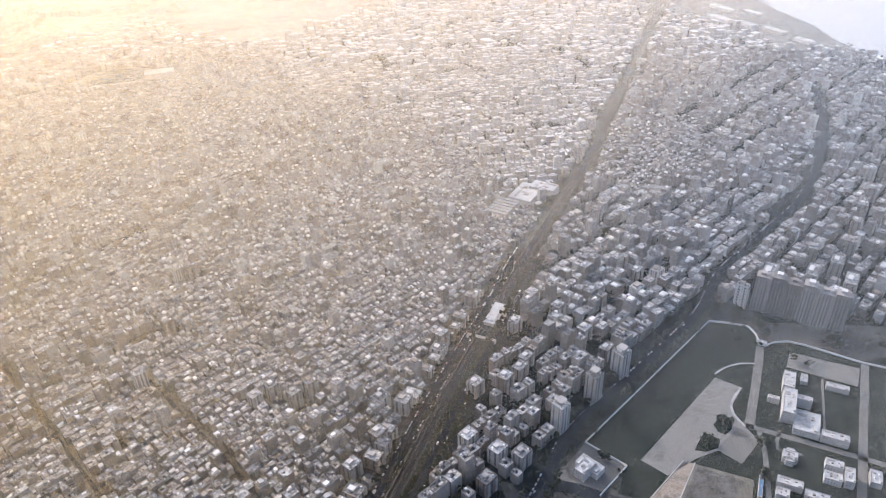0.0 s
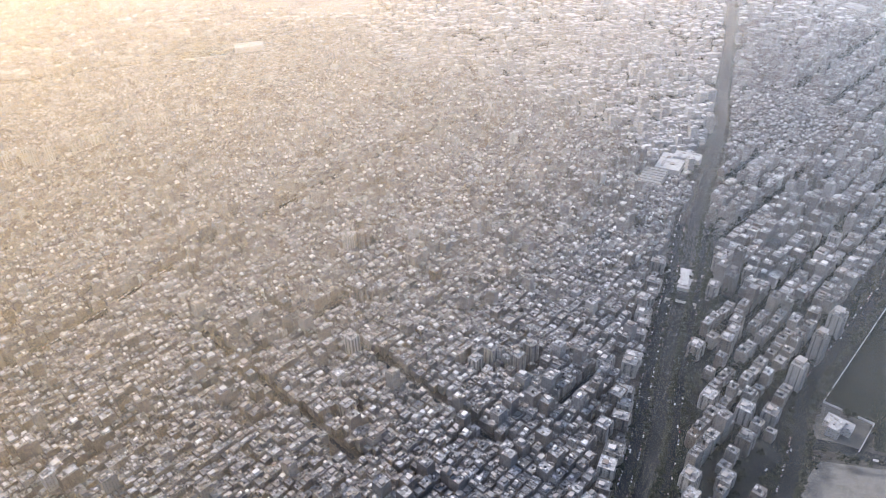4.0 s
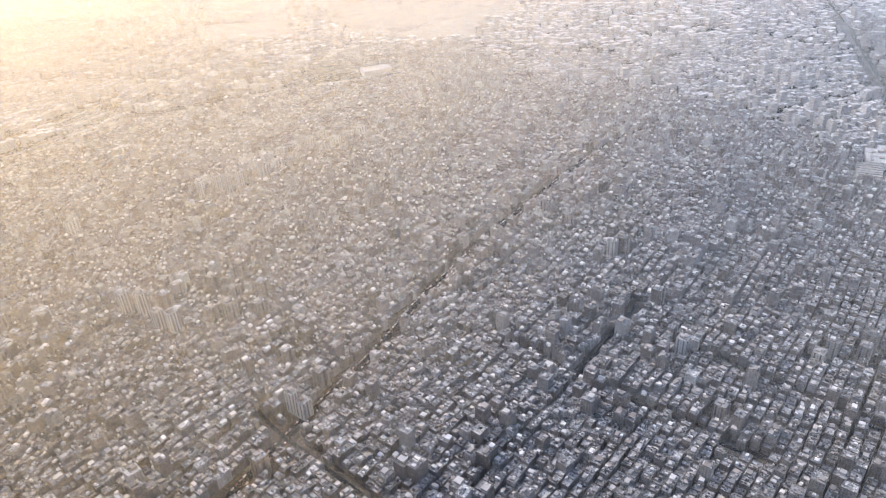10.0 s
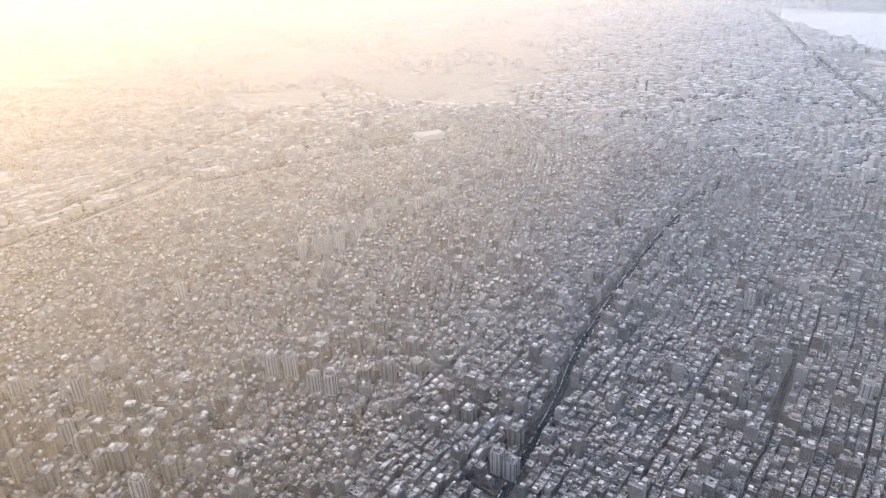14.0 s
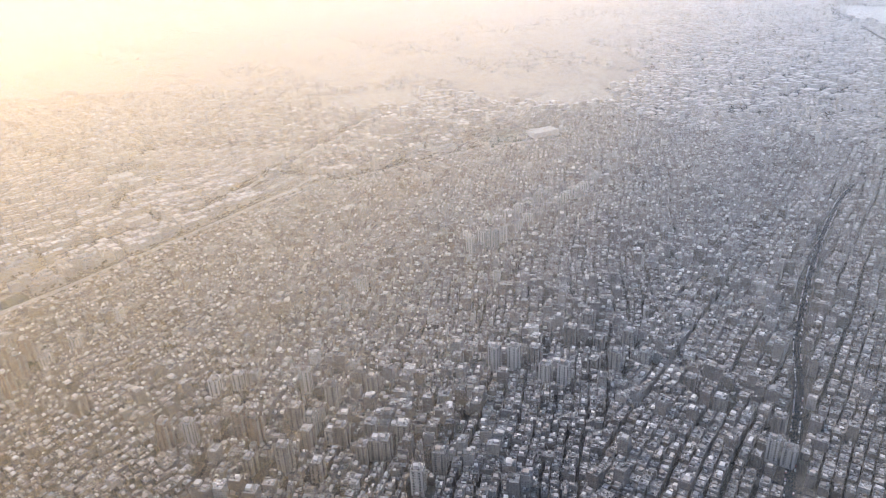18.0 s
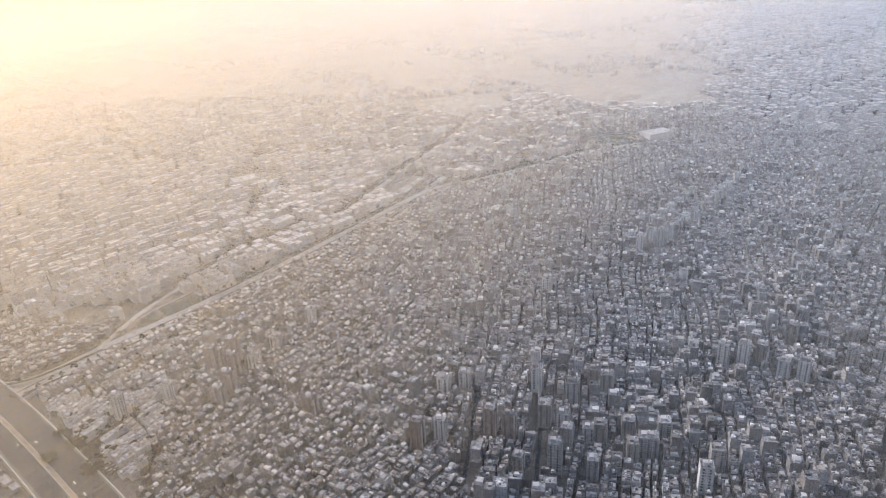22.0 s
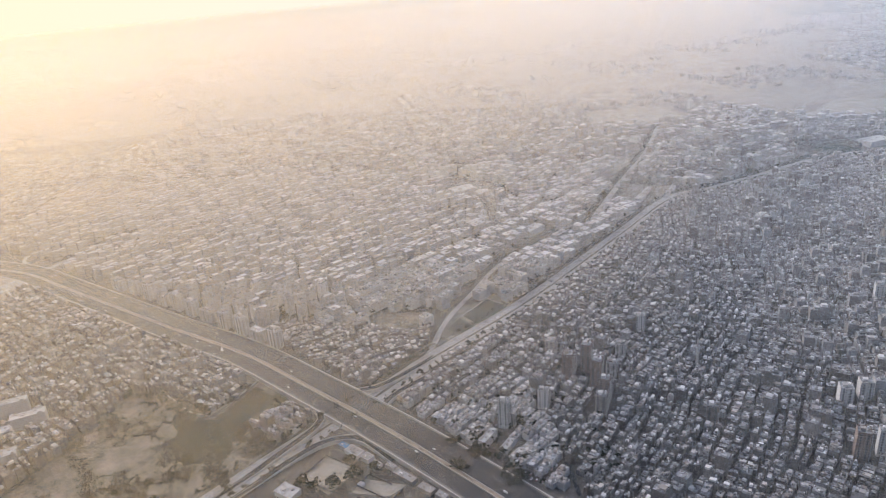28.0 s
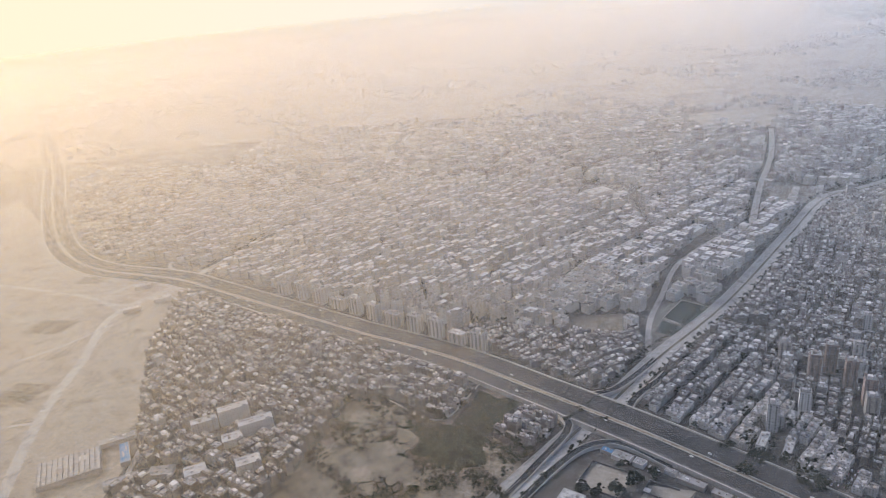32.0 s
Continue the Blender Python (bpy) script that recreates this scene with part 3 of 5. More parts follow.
# ---- things: builders ----
M_PAINT = house_paint("apartment_wall", [(0.17, 0.148, 0.133), (0.24, 0.213, 0.19), (0.30, 0.28, 0.26), (0.20, 0.18, 0.165), (0.35, 0.333, 0.313), (0.25, 0.222, 0.195)], 0.22, joined=False, windows=True)
M_BRICK = house_paint("brick_wall", WALLS, 0.28, joined=False, windows=True)
M_PALE = house_paint("pale_wall", [(0.42, 0.40, 0.375), (0.50, 0.485, 0.46), (0.36, 0.34, 0.32), (0.54, 0.525, 0.505)], 0.2, joined=False, windows=True)
M_WHITE = house_paint("white_wall", [(0.46, 0.45, 0.435), (0.54, 0.53, 0.515), (0.40, 0.392, 0.38)], 0.15, joined=False, windows=True)
M_RUST = house_paint("rust_red_wall", [(0.20, 0.155, 0.132), (0.24, 0.185, 0.158), (0.18, 0.142, 0.122)], 0.22, joined=False, windows=True)
M_TOP = house_paint("flat_roof", ROOFS, 0.3, joined=False, littered=True)
M_SHED = house_paint("roof_hut", [(0.24, 0.21, 0.19), (0.38, 0.35, 0.32), (0.62, 0.60, 0.58), (0.32, 0.29, 0.27)], 0.2, joined=False)
M_TANK = house_paint("water_tank", [(0.62, 0.62, 0.62), (0.35, 0.36, 0.38), (0.75, 0.74, 0.72)], 0.12, joined=False, rough=0.5)
M_SLAB = blotched("balcony_concrete", [(0.27, 0.255, 0.24), (0.36, 0.345, 0.325)], 9, 1)
M_GLASS, _t, _p = material("window_glass", 0.15)
_p.inputs["Base Color"].default_value = (0.075, 0.08, 0.088, 1)
_p.inputs["Specular IOR Level"].default_value = 0.5
M_BARK = blotched("bark", [(0.07, 0.055, 0.04), (0.11, 0.09, 0.07)], 2, 0.3)
M_LEAF_ONE = house_paint("tree_leaves", [(0.022, 0.027, 0.02), (0.032, 0.037, 0.027), (0.042, 0.045, 0.034)], 0.3, joined=False)
M_BLUE = blotched("blue_sheet_roof", [(0.10, 0.20, 0.32), (0.14, 0.25, 0.38)], 8, 1, 0.6)
M_TIN = blotched("tin_roof", [(0.24, 0.23, 0.22), (0.34, 0.33, 0.315), (0.18, 0.168, 0.155)], 8, 1, 0.6)


def base(name, label, cat, group=""):
    return tagged(new(name), label, cat, group)


def part(name, vq, mats, parent, label="", idx=None):
    quads = np.asarray(vq[1])
    used, inverse = np.unique(quads, return_inverse=True)
    me = mesh_of(name, np.asarray(vq[0])[used], inverse.reshape(quads.shape), mats if isinstance(mats, list) else [mats], idx)
    ob = new(name, me)
    ob.parent = parent
    return tagged(ob, label, kind="stuff" if name in ("window_bay", "balcony") else "")


CUBE = np.concatenate([BOX, [[3, 2, 1, 0]]])


def cuboids(rows):
    v = []
    for x0, y0, z0, x1, y1, z1 in rows:
        v += [(x0, y0, z0), (x1, y0, z0), (x1, y1, z0), (x0, y1, z0), (x0, y0, z1), (x1, y0, z1), (x1, y1, z1), (x0, y1, z1)]
    n = len(rows)
    return np.array(v), (CUBE[None] + 8 * np.arange(n)[:, None, None]).reshape(-1, 4)


def drum(x, y, z, r, h, n=10, top=1.0):
    a = np.arange(n) * 2 * math.pi / n
    lo = np.c_[x + r * np.cos(a), y + r * np.sin(a), np.full(n, z)]
    hi = np.c_[x + r * top * np.cos(a), y + r * top * np.sin(a), np.full(n, z + h)]
    v = np.concatenate([lo, hi, [(x, y, z + h * 1.08)]])
    q = [[k, (k + 1) % n, n + (k + 1) % n, n + k] for k in range(n)]
    q += [[n + k, n + (k + 1) % n, 2 * n, 2 * n] for k in range(n)]
    return v, np.array(q)


def drum_part(name, parent, mat, label, *args, **kw):
    v, q = drum(*args, **kw)
    me = bpy.data.meshes.new(name)
    me.from_pydata([tuple(c) for c in v], [], [tuple(dict.fromkeys(int(k) for k in f)) for f in q])
    me.materials.append(mat)
    ob = new(name, me)
    ob.parent = parent
    return tagged(ob, label)


def shell(w, d, h, parapet=0.9, well=None):
    xy = np.array([[[-w / 2, -d / 2], [w / 2, -d / 2], [w / 2, d / 2], [-w / 2, d / 2]]])
    v, q, idx = house_batch(xy, np.array([float(h)]), parapet=parapet, well=None if well is None else np.array([well]))
    return v, q[idx == 0], q[idx == 1]


def ringed(w, d, h, floors, out, step, parapet=0.9, rim=0.35):
    """Outer walls in one skin, with a ledge at each floor and a parapet round the sunken roof."""
    rings = [(0.0, 0.0)]
    for k in range(step, floors, step):
        rings += [(0.0, 3 * k - 0.25), (out, 3 * k - 0.25), (out, 3 * k), (0.0, 3 * k)]
    rings += [(0.0, h + parapet), (-rim, h + parapet), (-rim, h)]
    v = [(sx * (w / 2 + o), sy * (d / 2 + o), z) for o, z in rings for sx, sy in ((-1, -1), (1, -1), (1, 1), (-1, 1))]
    q = [[4 * k + i, 4 * k + (i + 1) % 4, 4 * k + 4 + (i + 1) % 4, 4 * k + 4 + i] for k in range(len(rings) - 1) for i in range(4)]
    return np.array(v), np.array(q)


def comb(u0, u1, face, out, rows, side="front"):
    """Balconies or bays stacked on one wall as a single skin; the links between them run inside the wall."""
    v, q = [], []
    for lo, hi in rows:
        for o, z in ((-0.12, lo), (out, lo), (out, hi), (-0.12, hi)):
            for u in (u0, u1):
                v.append({"front": (u, -face - o, z), "left": (-face - o, u, z), "right": (face + o, u, z)}[side])
    for k in range(len(rows)):
        b = 8 * k
        q += [[b, b + 1, b + 3, b + 2], [b + 2, b + 3, b + 5, b + 4], [b + 4, b + 5, b + 7, b + 6], [b, b + 2, b + 4, b + 6], [b + 1, b + 7, b + 5, b + 3]]
        if k < len(rows) - 1:
            q.append([b + 6, b + 7, b + 9, b + 8])
    return np.array(v), np.array(q)


def make_house(floors, w, d, well, label, wall=M_BRICK):
    """A brick house: walls with a parapet, sunken roof, stair head, half storey, tank."""
    ob = base("brick_house", label, "house", "houses of the old town")
    h = 3.0 * floors
    v, qw, qr = shell(w, d, h, well=well)
    part("wall", (v, qw), wall, ob)
    part("roof", (v, qr), M_TOP, ob)
    part("stair_head", cuboids([(-w * 0.36, -d * 0.1, h - 0.1, -w * 0.1, d * 0.22, h + 2.7), (-w * 0.38, -d * 0.12, h + 2.7, -w * 0.08, d * 0.24, h + 2.9)]), M_SHED, ob)
    part("roof_hut", cuboids([(w * 0.02, d * 0.12, h - 0.1, w * 0.4, d * 0.42, h + 2.4), (0, d * 0.1, h + 2.4, w * 0.42, d * 0.44, h + 2.55)]), M_SHED, ob)
    drum_part("water_tank", ob, M_TANK, "", w * 0.28, -d * 0.3, h - 0.1, 0.8, 1.7)
    part("balcony", comb(w * 0.05, w * 0.36, d / 2, 1.0, [(3 * k, 3 * k + 1.0) for k in range(1, floors)]), M_SLAB, ob)
    return ob


def make_block(floors, w, d, label, name="housing_block", group="planned housing blocks", wall=M_PALE):
    """A planned housing block: ledges at every floor, an air shaft in the roof, stair heads and balconies."""
    ob = base(name, label, "housing block", group)
    h = 3.0 * floors
    part("wall", ringed(w, d, h, floors, 0.2, 2), wall, ob)
    r = w / 2 - 0.35, d / 2 - 0.35, w * 0.17, d * 0.17
    part("roof", (np.array([(sx * a, sy * b, z) for a, b, z in ((r[0], r[1], h), (r[2], r[3], h), (r[2], r[3], 0.5)) for sx, sy in ((-1, -1), (1, -1), (1, 1), (-1, 1))]), np.array([[4 * k + i, 4 * k + (i + 1) % 4, 4 * k + 4 + (i + 1) % 4, 4 * k + 4 + i] for k in range(2) for i in range(4)] + [[8, 9, 10, 11]])), M_TOP, ob)
    part("stair_head", cuboids([(-w * 0.12, d * 0.22, h - 0.1, w * 0.12, d * 0.42, h + 2.6), (-w * 0.14, d * 0.2, h + 2.6, w * 0.14, d * 0.44, h + 2.8)]), M_SHED, ob)
    for sx in (-0.32, 0.32):
        part("balcony", comb(w * sx - 1.6, w * sx + 1.6, d / 2, 1.1, [(3 * k - 0.1, 3 * k + 0.95) for k in range(1, floors)]), M_SLAB, ob)
    drum_part("water_tank", ob, M_TANK, "", -w * 0.3, -d * 0.3, h - 0.1, 0.9, 1.8)
    return ob


def make_tower(floors, w, d, label, wall=M_PAINT, name="apartment_tower", group="apartment towers", crown=False):
    """A tall apartment house: walls with ledges, balcony stacks, dark window bays, roof rooms and tanks."""
    ob = base(name, label, "apartment tower", group)
    h = 3.0 * floors
    part("wall", ringed(w, d, h, floors, 0.22, 1, 1.3), wall, ob)
    part("roof", (np.array([(-w / 2 + 0.35, -d / 2 + 0.35, h), (w / 2 - 0.35, -d / 2 + 0.35, h), (w / 2 - 0.35, d / 2 - 0.35, h), (-w / 2 + 0.35, d / 2 - 0.35, h)]), np.array([[0, 1, 2, 3]])), M_TOP, ob)
    for sx in (-0.34, 0.34):
        stack = part("balcony", comb(w * sx - 1.9, w * sx + 1.9, d / 2, 1.3, [(3 * k - 0.2, 3 * k + 0.95) for k in range(1, floors)]), M_SLAB, ob)
        part("window_bay", comb(w * sx - 1.2, w * sx + 1.2, d / 2, 0.3, [(3 * k + 1.1, 3 * k + 2.6) for k in range(1, floors)]), M_GLASS, stack, "dark glazed bay")
    for sy in (-0.25, 0.25):
        part("window_bay", comb(d * sy - 1.1, d * sy + 1.1, w / 2, 0.3, [(3 * k + 0.7, 3 * k + 2.3) for k in range(1, floors)], "left"), M_GLASS, ob, "dark glazed bay")
        part("balcony", comb(d * sy - 1.7, d * sy + 1.7, w / 2, 1.2, [(3 * k - 0.2, 3 * k + 0.9) for k in range(1, floors)], "right"), M_SLAB, ob)
    part("window_bay", comb(-1.4, 1.4, d / 2, 0.3, [(3 * k + 0.7, 3 * k + 2.3) for k in range(0, floors)]), M_GLASS, ob, "dark glazed bay")
    part("stair_head", cuboids([(-w * 0.2, -d * 0.05, h - 0.1, w * 0.12, d * 0.3, h + 3.4), (-w * 0.22, -d * 0.07, h + 3.4, w * 0.14, d * 0.32, h + 3.7)]), M_SHED, ob)
    drum_part("water_tank", ob, M_TANK, "", w * 0.3, -d * 0.28, h - 0.1, 1.2, 2.2)
    if crown:
        part("roof_frame", cuboids([(-w * 0.3, -d * 0.3, h, -w * 0.26, -d * 0.26, h + 7), (w * 0.26, -d * 0.3, h, w * 0.3, -d * 0.26, h + 7), (w * 0.26, d * 0.26, h, w * 0.3, d * 0.3, h + 7), (-w * 0.3, d * 0.26, h, -w * 0.26, d * 0.3, h + 7), (-w * 0.32, -d * 0.32, h + 7, w * 0.32, d * 0.32, h + 7.8)]), M_SLAB, ob, "open concrete crown on the roof")
    return ob


def placed(proto, x, y, ang, size=(1, 1, 1), first={}):
    """The prototype itself the first time, copies of it after that."""
    m = Matrix.LocRotScale((x, y, 0), Euler((0, 0, radians(ang))), Vector(size))
    if proto.name in first:
        return copy_thing(proto, m)
    first[proto.name] = True
    proto.matrix_basis = m
    return proto


USED = []


def occupy(x, y, w, d, ang):
    """Keeps the mass of houses off a landmark's ground."""
    c, s = math.cos(radians(ang)), math.sin(radians(ang))
    dx, dy = GX - x, GY - y
    blocked[:] |= (np.abs(dx * c + dy * s) < w / 2 + 2.5) & (np.abs(-dx * s + dy * c) < d / 2 + 2.5)
    USED.append((x, y, w, d, ang))


# ---- landmarks ----
TOWERS = {
    "plain": make_tower(10, 18, 16, "grey plastered apartment tower among lower houses"),
    "tall": make_tower(13, 20, 17, "tall beige apartment tower with balcony stacks"),
    "pale": make_tower(11, 19, 16, "pale apartment tower with dark window bays", M_PALE),
    "white": make_tower(9, 18, 15, "white apartment tower with a bright front", M_WHITE),
    "rust": make_tower(11, 15, 14, "rust-red bare brick apartment tower", M_RUST),
    "crowned": make_tower(14, 22, 20, "ornate pale apartment tower with an open roof crown", M_PALE, crown=True),
}
TOWER_SIZE = {"plain": (18, 16, 30), "tall": (20, 17, 39), "pale": (19, 16, 33), "white": (18, 15, 27), "rust": (15, 14, 33), "crowned": (22, 20, 42)}


def tower(kind, x, y, ang, w=None, d=None, h=None):
    w0, d0, h0 = TOWER_SIZE[kind]
    w, d, h = w or w0, d or d0, h or h0
    occupy(x, y, w, d, ang)
    return placed(TOWERS[kind], x, y, ang, (w / w0, d / d0, h / h0))


# beside the park
for x, y, h in ((1316, 848, 40), (1279, 797, 45), (1237, 740, 44)):
    tower("crowned", x, y, 50, 19, 18, h)
tower("tall", 1172, 919, 66, 20, 14, 26)
tower("plain", 1166, 797, 60, 19, 16, 30)
for x, y, kind, h in ((1165, 681, "pale", 24), (1193, 678, "plain", 24), (1388, 1076, "pale", 30), (1128, 790, "plain", 22), (1191, 850, "tall", 30),
                      (1233, 962, "plain", 26), (1270, 912, "plain", 26), (1357, 1075, "tall", 32), (1156, 636, "plain", 24), (1300, 880, "tall", 30),
                      (1086, 575, "pale", 34), (1124, 580, "tall", 30), (1184, 830, "tall", 28), (1128, 700, "pale", 30), (1194, 985, "plain", 30)):
    tower(kind, x, y, 55, None, None, h)
# along and beyond the railway
for x, y, kind, h in ((1010, 752, "pale", 28), (1020, 690, "plain", 24), (1000, 640, "plain", 22), (1070, 880, "plain", 26), (1300, 1250, "plain", 30), (1330, 1400, "tall", 40), (1270, 1500, "plain", 36)):
    tower(kind, x, y, 58, None, None, h)
# a wall of apartment houses along the railway
for k in (0, 1, 2, 4, 5, 6, 8, 9, 11, 12, 13, 15, 16, 18, 19):
    y = 560 + 23 * k + (k * 5) % 7
    tower(("plain", "pale", "plain", "tall")[k % 4], float(np.interp(y, RAIL[:, 1], RAIL[:, 0])) - 41 - (k * 3) % 5, y, 72, 13 + (k * 5) % 6, 15 + (k * 3) % 7, 14 + (k * 7) % 12)
# old town
for x, y, kind, h in ((680, 752, "white", 28), (899, 741, "plain", 27), (865, 752, "plain", 26), (212, 632, "pale", 34), (186, 540, "plain", 30),
                      (845, 740, "pale", 24), (915, 760, "plain", 30), (143, 768, "plain", 28), (167, 727, "plain", 26), (197, 640, "white", 30),
                      (222, 684, "plain", 28), (668, 860, "plain", 30), (622, 990, "white", 30), (640, 1000, "plain", 32), (525, 1130, "plain", 30), (560, 1085, "plain", 30),
                      (420, 1010, "plain", 26), (700, 640, "plain", 22)):
    tower(kind, x, y, 55, 15, 14, h)
# tall cluster in the middle of the town
for x, y, kind, h in ((-106, 838, "white", 36), (-79, 837, "white", 36), (-40, 802, "white", 30), (-16, 797, "white", 32), (-44, 884, "tall", 36), (29, 824, "tall", 34), (59, 822, "plain", 34),
                      (9, 892, "plain", 32), (46, 876, "tall", 34), (-49, 850, "plain", 28), (90, 880, "plain", 30), (-20, 930, "tall", 32), (40, 930, "plain", 32), (100, 830, "plain", 28)):
    tower(kind, x, y, 58, 17, 15, h)
for x, y, kind, h in ((-340, 715, "pale", 38), (-322, 768, "plain", 34), (-362, 800, "white", 34), (-359, 646, "plain", 40), (-319, 632, "tall", 42), (-270, 656, "tall", 44),
                      (-245, 665, "tall", 44), (-204, 606, "white", 34), (-180, 640, "plain", 30), (-486, 802, "pale", 34), (-457, 813, "pale", 34), (-287, 802, "plain", 30),
                      (-361, 726, "plain", 34), (-254, 664, "plain", 30), (-300, 690, "plain", 30), (-312, 696, "pale", 28), (-265, 700, "plain", 26), (-225, 690, "plain", 30), (-230, 720, "tall", 30)):
    tower(kind, x, y, 78, 16, 15, h)
# white pairs and the long rows of slabs beyond
for x, y in ((-127, 1214), (-103, 1238), (-83, 1236), (-65, 1258)):
    tower("white", x, y, 52, 17, 15, 34)
for k in range(8):
    tower("pale", -35 + 24 * k, 1308 + 29 * k, 50, 22, 15, 31)
    if k < 6:
        tower("pale", -70 + 24 * k, 1340 + 30 * k, 50, 20, 14, 28)
tower("white", -316, 1076, 70, 26, 14, 26)
tower("white", -382, 1424, 48, 34, 12, 20)
# by the ring road: a row of tall pale slabs, and towers of the quarter across the junction
for k, (x, y) in enumerate(((-1642, 1222), (-1600, 1200), (-1560, 1176), (-1520, 1150), (-1484, 1126), (-1448, 1102), (-1410, 1078), (-1372, 1054), (-1335, 1030), (-1300, 1006), (-1266, 984))):
    tower("white" if k % 3 else "pale", x, y, -34, 27, 15, 30 - k % 2 * 3)
for x, y, kind, h in ((-909, 768, "white", 36), (-820, 876, "rust", 38), (-793, 893, "rust", 36), (-784, 855, "rust", 34), (-779, 815, "rust", 32), (-858, 806, "white", 26), (-840, 927, "plain", 30),
                      (-760, 880, "pale", 28), (-740, 930, "pale", 28), (-700, 1000, "white", 26), (-657, 765, "plain", 28), (-516, 694, "rust", 34), (-488, 702, "white", 32), (-428, 710, "rust", 36),
                      (-400, 645, "tall", 38), (-406, 700, "rust", 34), (-340, 685, "plain", 30), (-271, 792, "plain", 28), (-786, 792, "plain", 28), (-816, 888, "plain", 26), (-901, 775, "pale", 24)):
    tower(kind, x, y, 72, 15, 14, h)


def big_slab():
    """A comb of six joined high-rise units, with darker recesses between them."""
    ob = base("high_rise_slab", "grey twenty-storey comb of joined high-rise units by the park", "high-rise")
    for k in range(6):
        x = -62 + 21 * k
        h = 60 + (k % 2) * 4 - (k // 4) * 3
        v, q = cuboids([(x, -8, 0, x + 17, 9, h), (x - 0.3, -8.3, h, x + 17.3, 9.3, h + 1.4), (x + 17, -4, 0, x + 21, 9, h - 2)] + [(x - 0.25, -8.25, 3 * j - 0.2, x + 17.25, -7.9, 3 * j) for j in range(1, 20)])
        unit = part("unit", (v, q), M_PAINT, ob)
        for off in (2.2, 6.6, 11, 15):
            part("window_bay", cuboids([(x + off - 1.0, -8.12, 3 * j + 0.8, x + off + 1.0, -7.9, 3 * j + 2.4) for j in range(0, 19)]), M_GLASS, unit, "dark glazed bay")
        part("stair_head", cuboids([(x + 5, -2, h + 1.3, x + 12, 5, h + 5), (x + 4.6, -2.4, h + 5, x + 12.4, 5.4, h + 5.4)]), M_SHED, ob)
    ob.matrix_basis = pose(1578, 997, 0, 0, 0, -21)
    occupy(1578, 997, 140, 24, -21)


big_slab()
tower("white", 1502, 1012, 60, 10, 18, 42)
for x, y, w, d, h in ((1560, 1085, 44, 24, 38), (1620, 1080, 40, 20, 50), (1670, 1060, 36, 20, 50), (1665, 1110, 30, 20, 52), (1640, 1150, 24, 18, 50), (1705, 1170, 24, 18, 56), (1730, 1230, 22, 18, 60),
                      (1760, 1290, 22, 18, 60), (1800, 1360, 22, 18, 56), (1830, 1450, 22, 18, 50), (1880, 1560, 24, 18, 46), (1950, 1680, 24, 20, 46), (1860, 1640, 26, 20, 40), (1970, 1860, 26, 20, 50)):
    tower("tall", x, y, 66, w, d, h)


def station():
    ob = base("railway_station", "pale railway station hall spanning the tracks", "station")
    part("hall", cuboids([(-8.5, -25, 0, 8.5, 25, 6.5), (-5, -20, 6.5, 5, 20, 8.5)]), M_KERB, ob)
    part("roof", cuboids([(-9.5, -26, 6.5, 9.5, 26, 7.1), (-5.6, -21, 8.5, 5.6, 21, 9.0)]), M_PALE_TOP, ob, "whitish flat roof")
    part("canopy", cuboids([(9.5, -12, 4.2, 16, 8, 4.6)] + [(15, -11 + 5 * k, 0, 15.5, -10.5 + 5 * k, 4.2) for k in range(4)]), M_TIN, ob)
    part("footbridge", cuboids([(-22, -62, 6, 22, -58, 6.5), (-22, -62, 6.5, 22, -61.7, 7.6), (-22, -58.3, 6.5, 22, -58, 7.6), (-22, -62, 0, -20, -58, 6), (20, -62, 0, 22, -58, 6)]), M_KERB, ob)
    ob.matrix_basis = pose(1141, 955, 0, 0, 0, -15)


M_PALE_TOP = blotched("whitish_roof", [(0.34, 0.337, 0.33), (0.50, 0.495, 0.48), (0.27, 0.267, 0.26)], 9, 1.2)
station()


def hall(name, x, y, ang, w, d, h, label, mat=None, roofmat=None, ribs=0):
    """A broad low hall: walls, an overhanging roof slab with ridge ribs, plant on the roof."""
    ob = base(name, label, name.replace("_", " "))
    part("wall", ringed(w, d, h, max(2, int(h / 3)), 0.25, 2 if h > 8 else 9, 0.8, 0.4), mat or M_PALE, ob)
    roof = part("roof", cuboids([(-w / 2 + 0.4, -d / 2 + 0.4, h - 0.3, w / 2 - 0.4, d / 2 - 0.4, h + 0.15)]), roofmat or M_PALE_TOP, ob)
    if not ribs and h > 6:
        part("stair_head", cuboids([(w * 0.28, -d * 0.42, h, w * 0.42, -d * 0.1, h + 2.6)]), M_WHITE, ob)
        part("skylight", cuboids([(-w * 0.4, d * 0.2, h, -w * 0.02, d * 0.32, h + 0.9)]), M_TIN, ob)
    for k in range(ribs):
        u = -w / 2 + w * (k + 0.5) / ribs
        part("roof_rib", cuboids([(u - w / ribs * 0.3, -d / 2, h + 0.1, u + w / ribs * 0.3, d / 2, h + 1.8)]), M_TIN, ob)
    part("roof_plant", cuboids([(-w * 0.2, -d * 0.2, h + 0.1, -w * 0.08, d * 0.0, h + 2.0)]), M_SHED, ob)
    part("roof_plant", cuboids([(w * 0.15, d * 0.1, h + 0.1, w * 0.26, d * 0.26, h + 1.7)]), M_SHED, ob)
    ob.matrix_basis = pose(x, y, 0, 0, 0, ang)
    occupy(x, y, w, d, ang)
    return ob


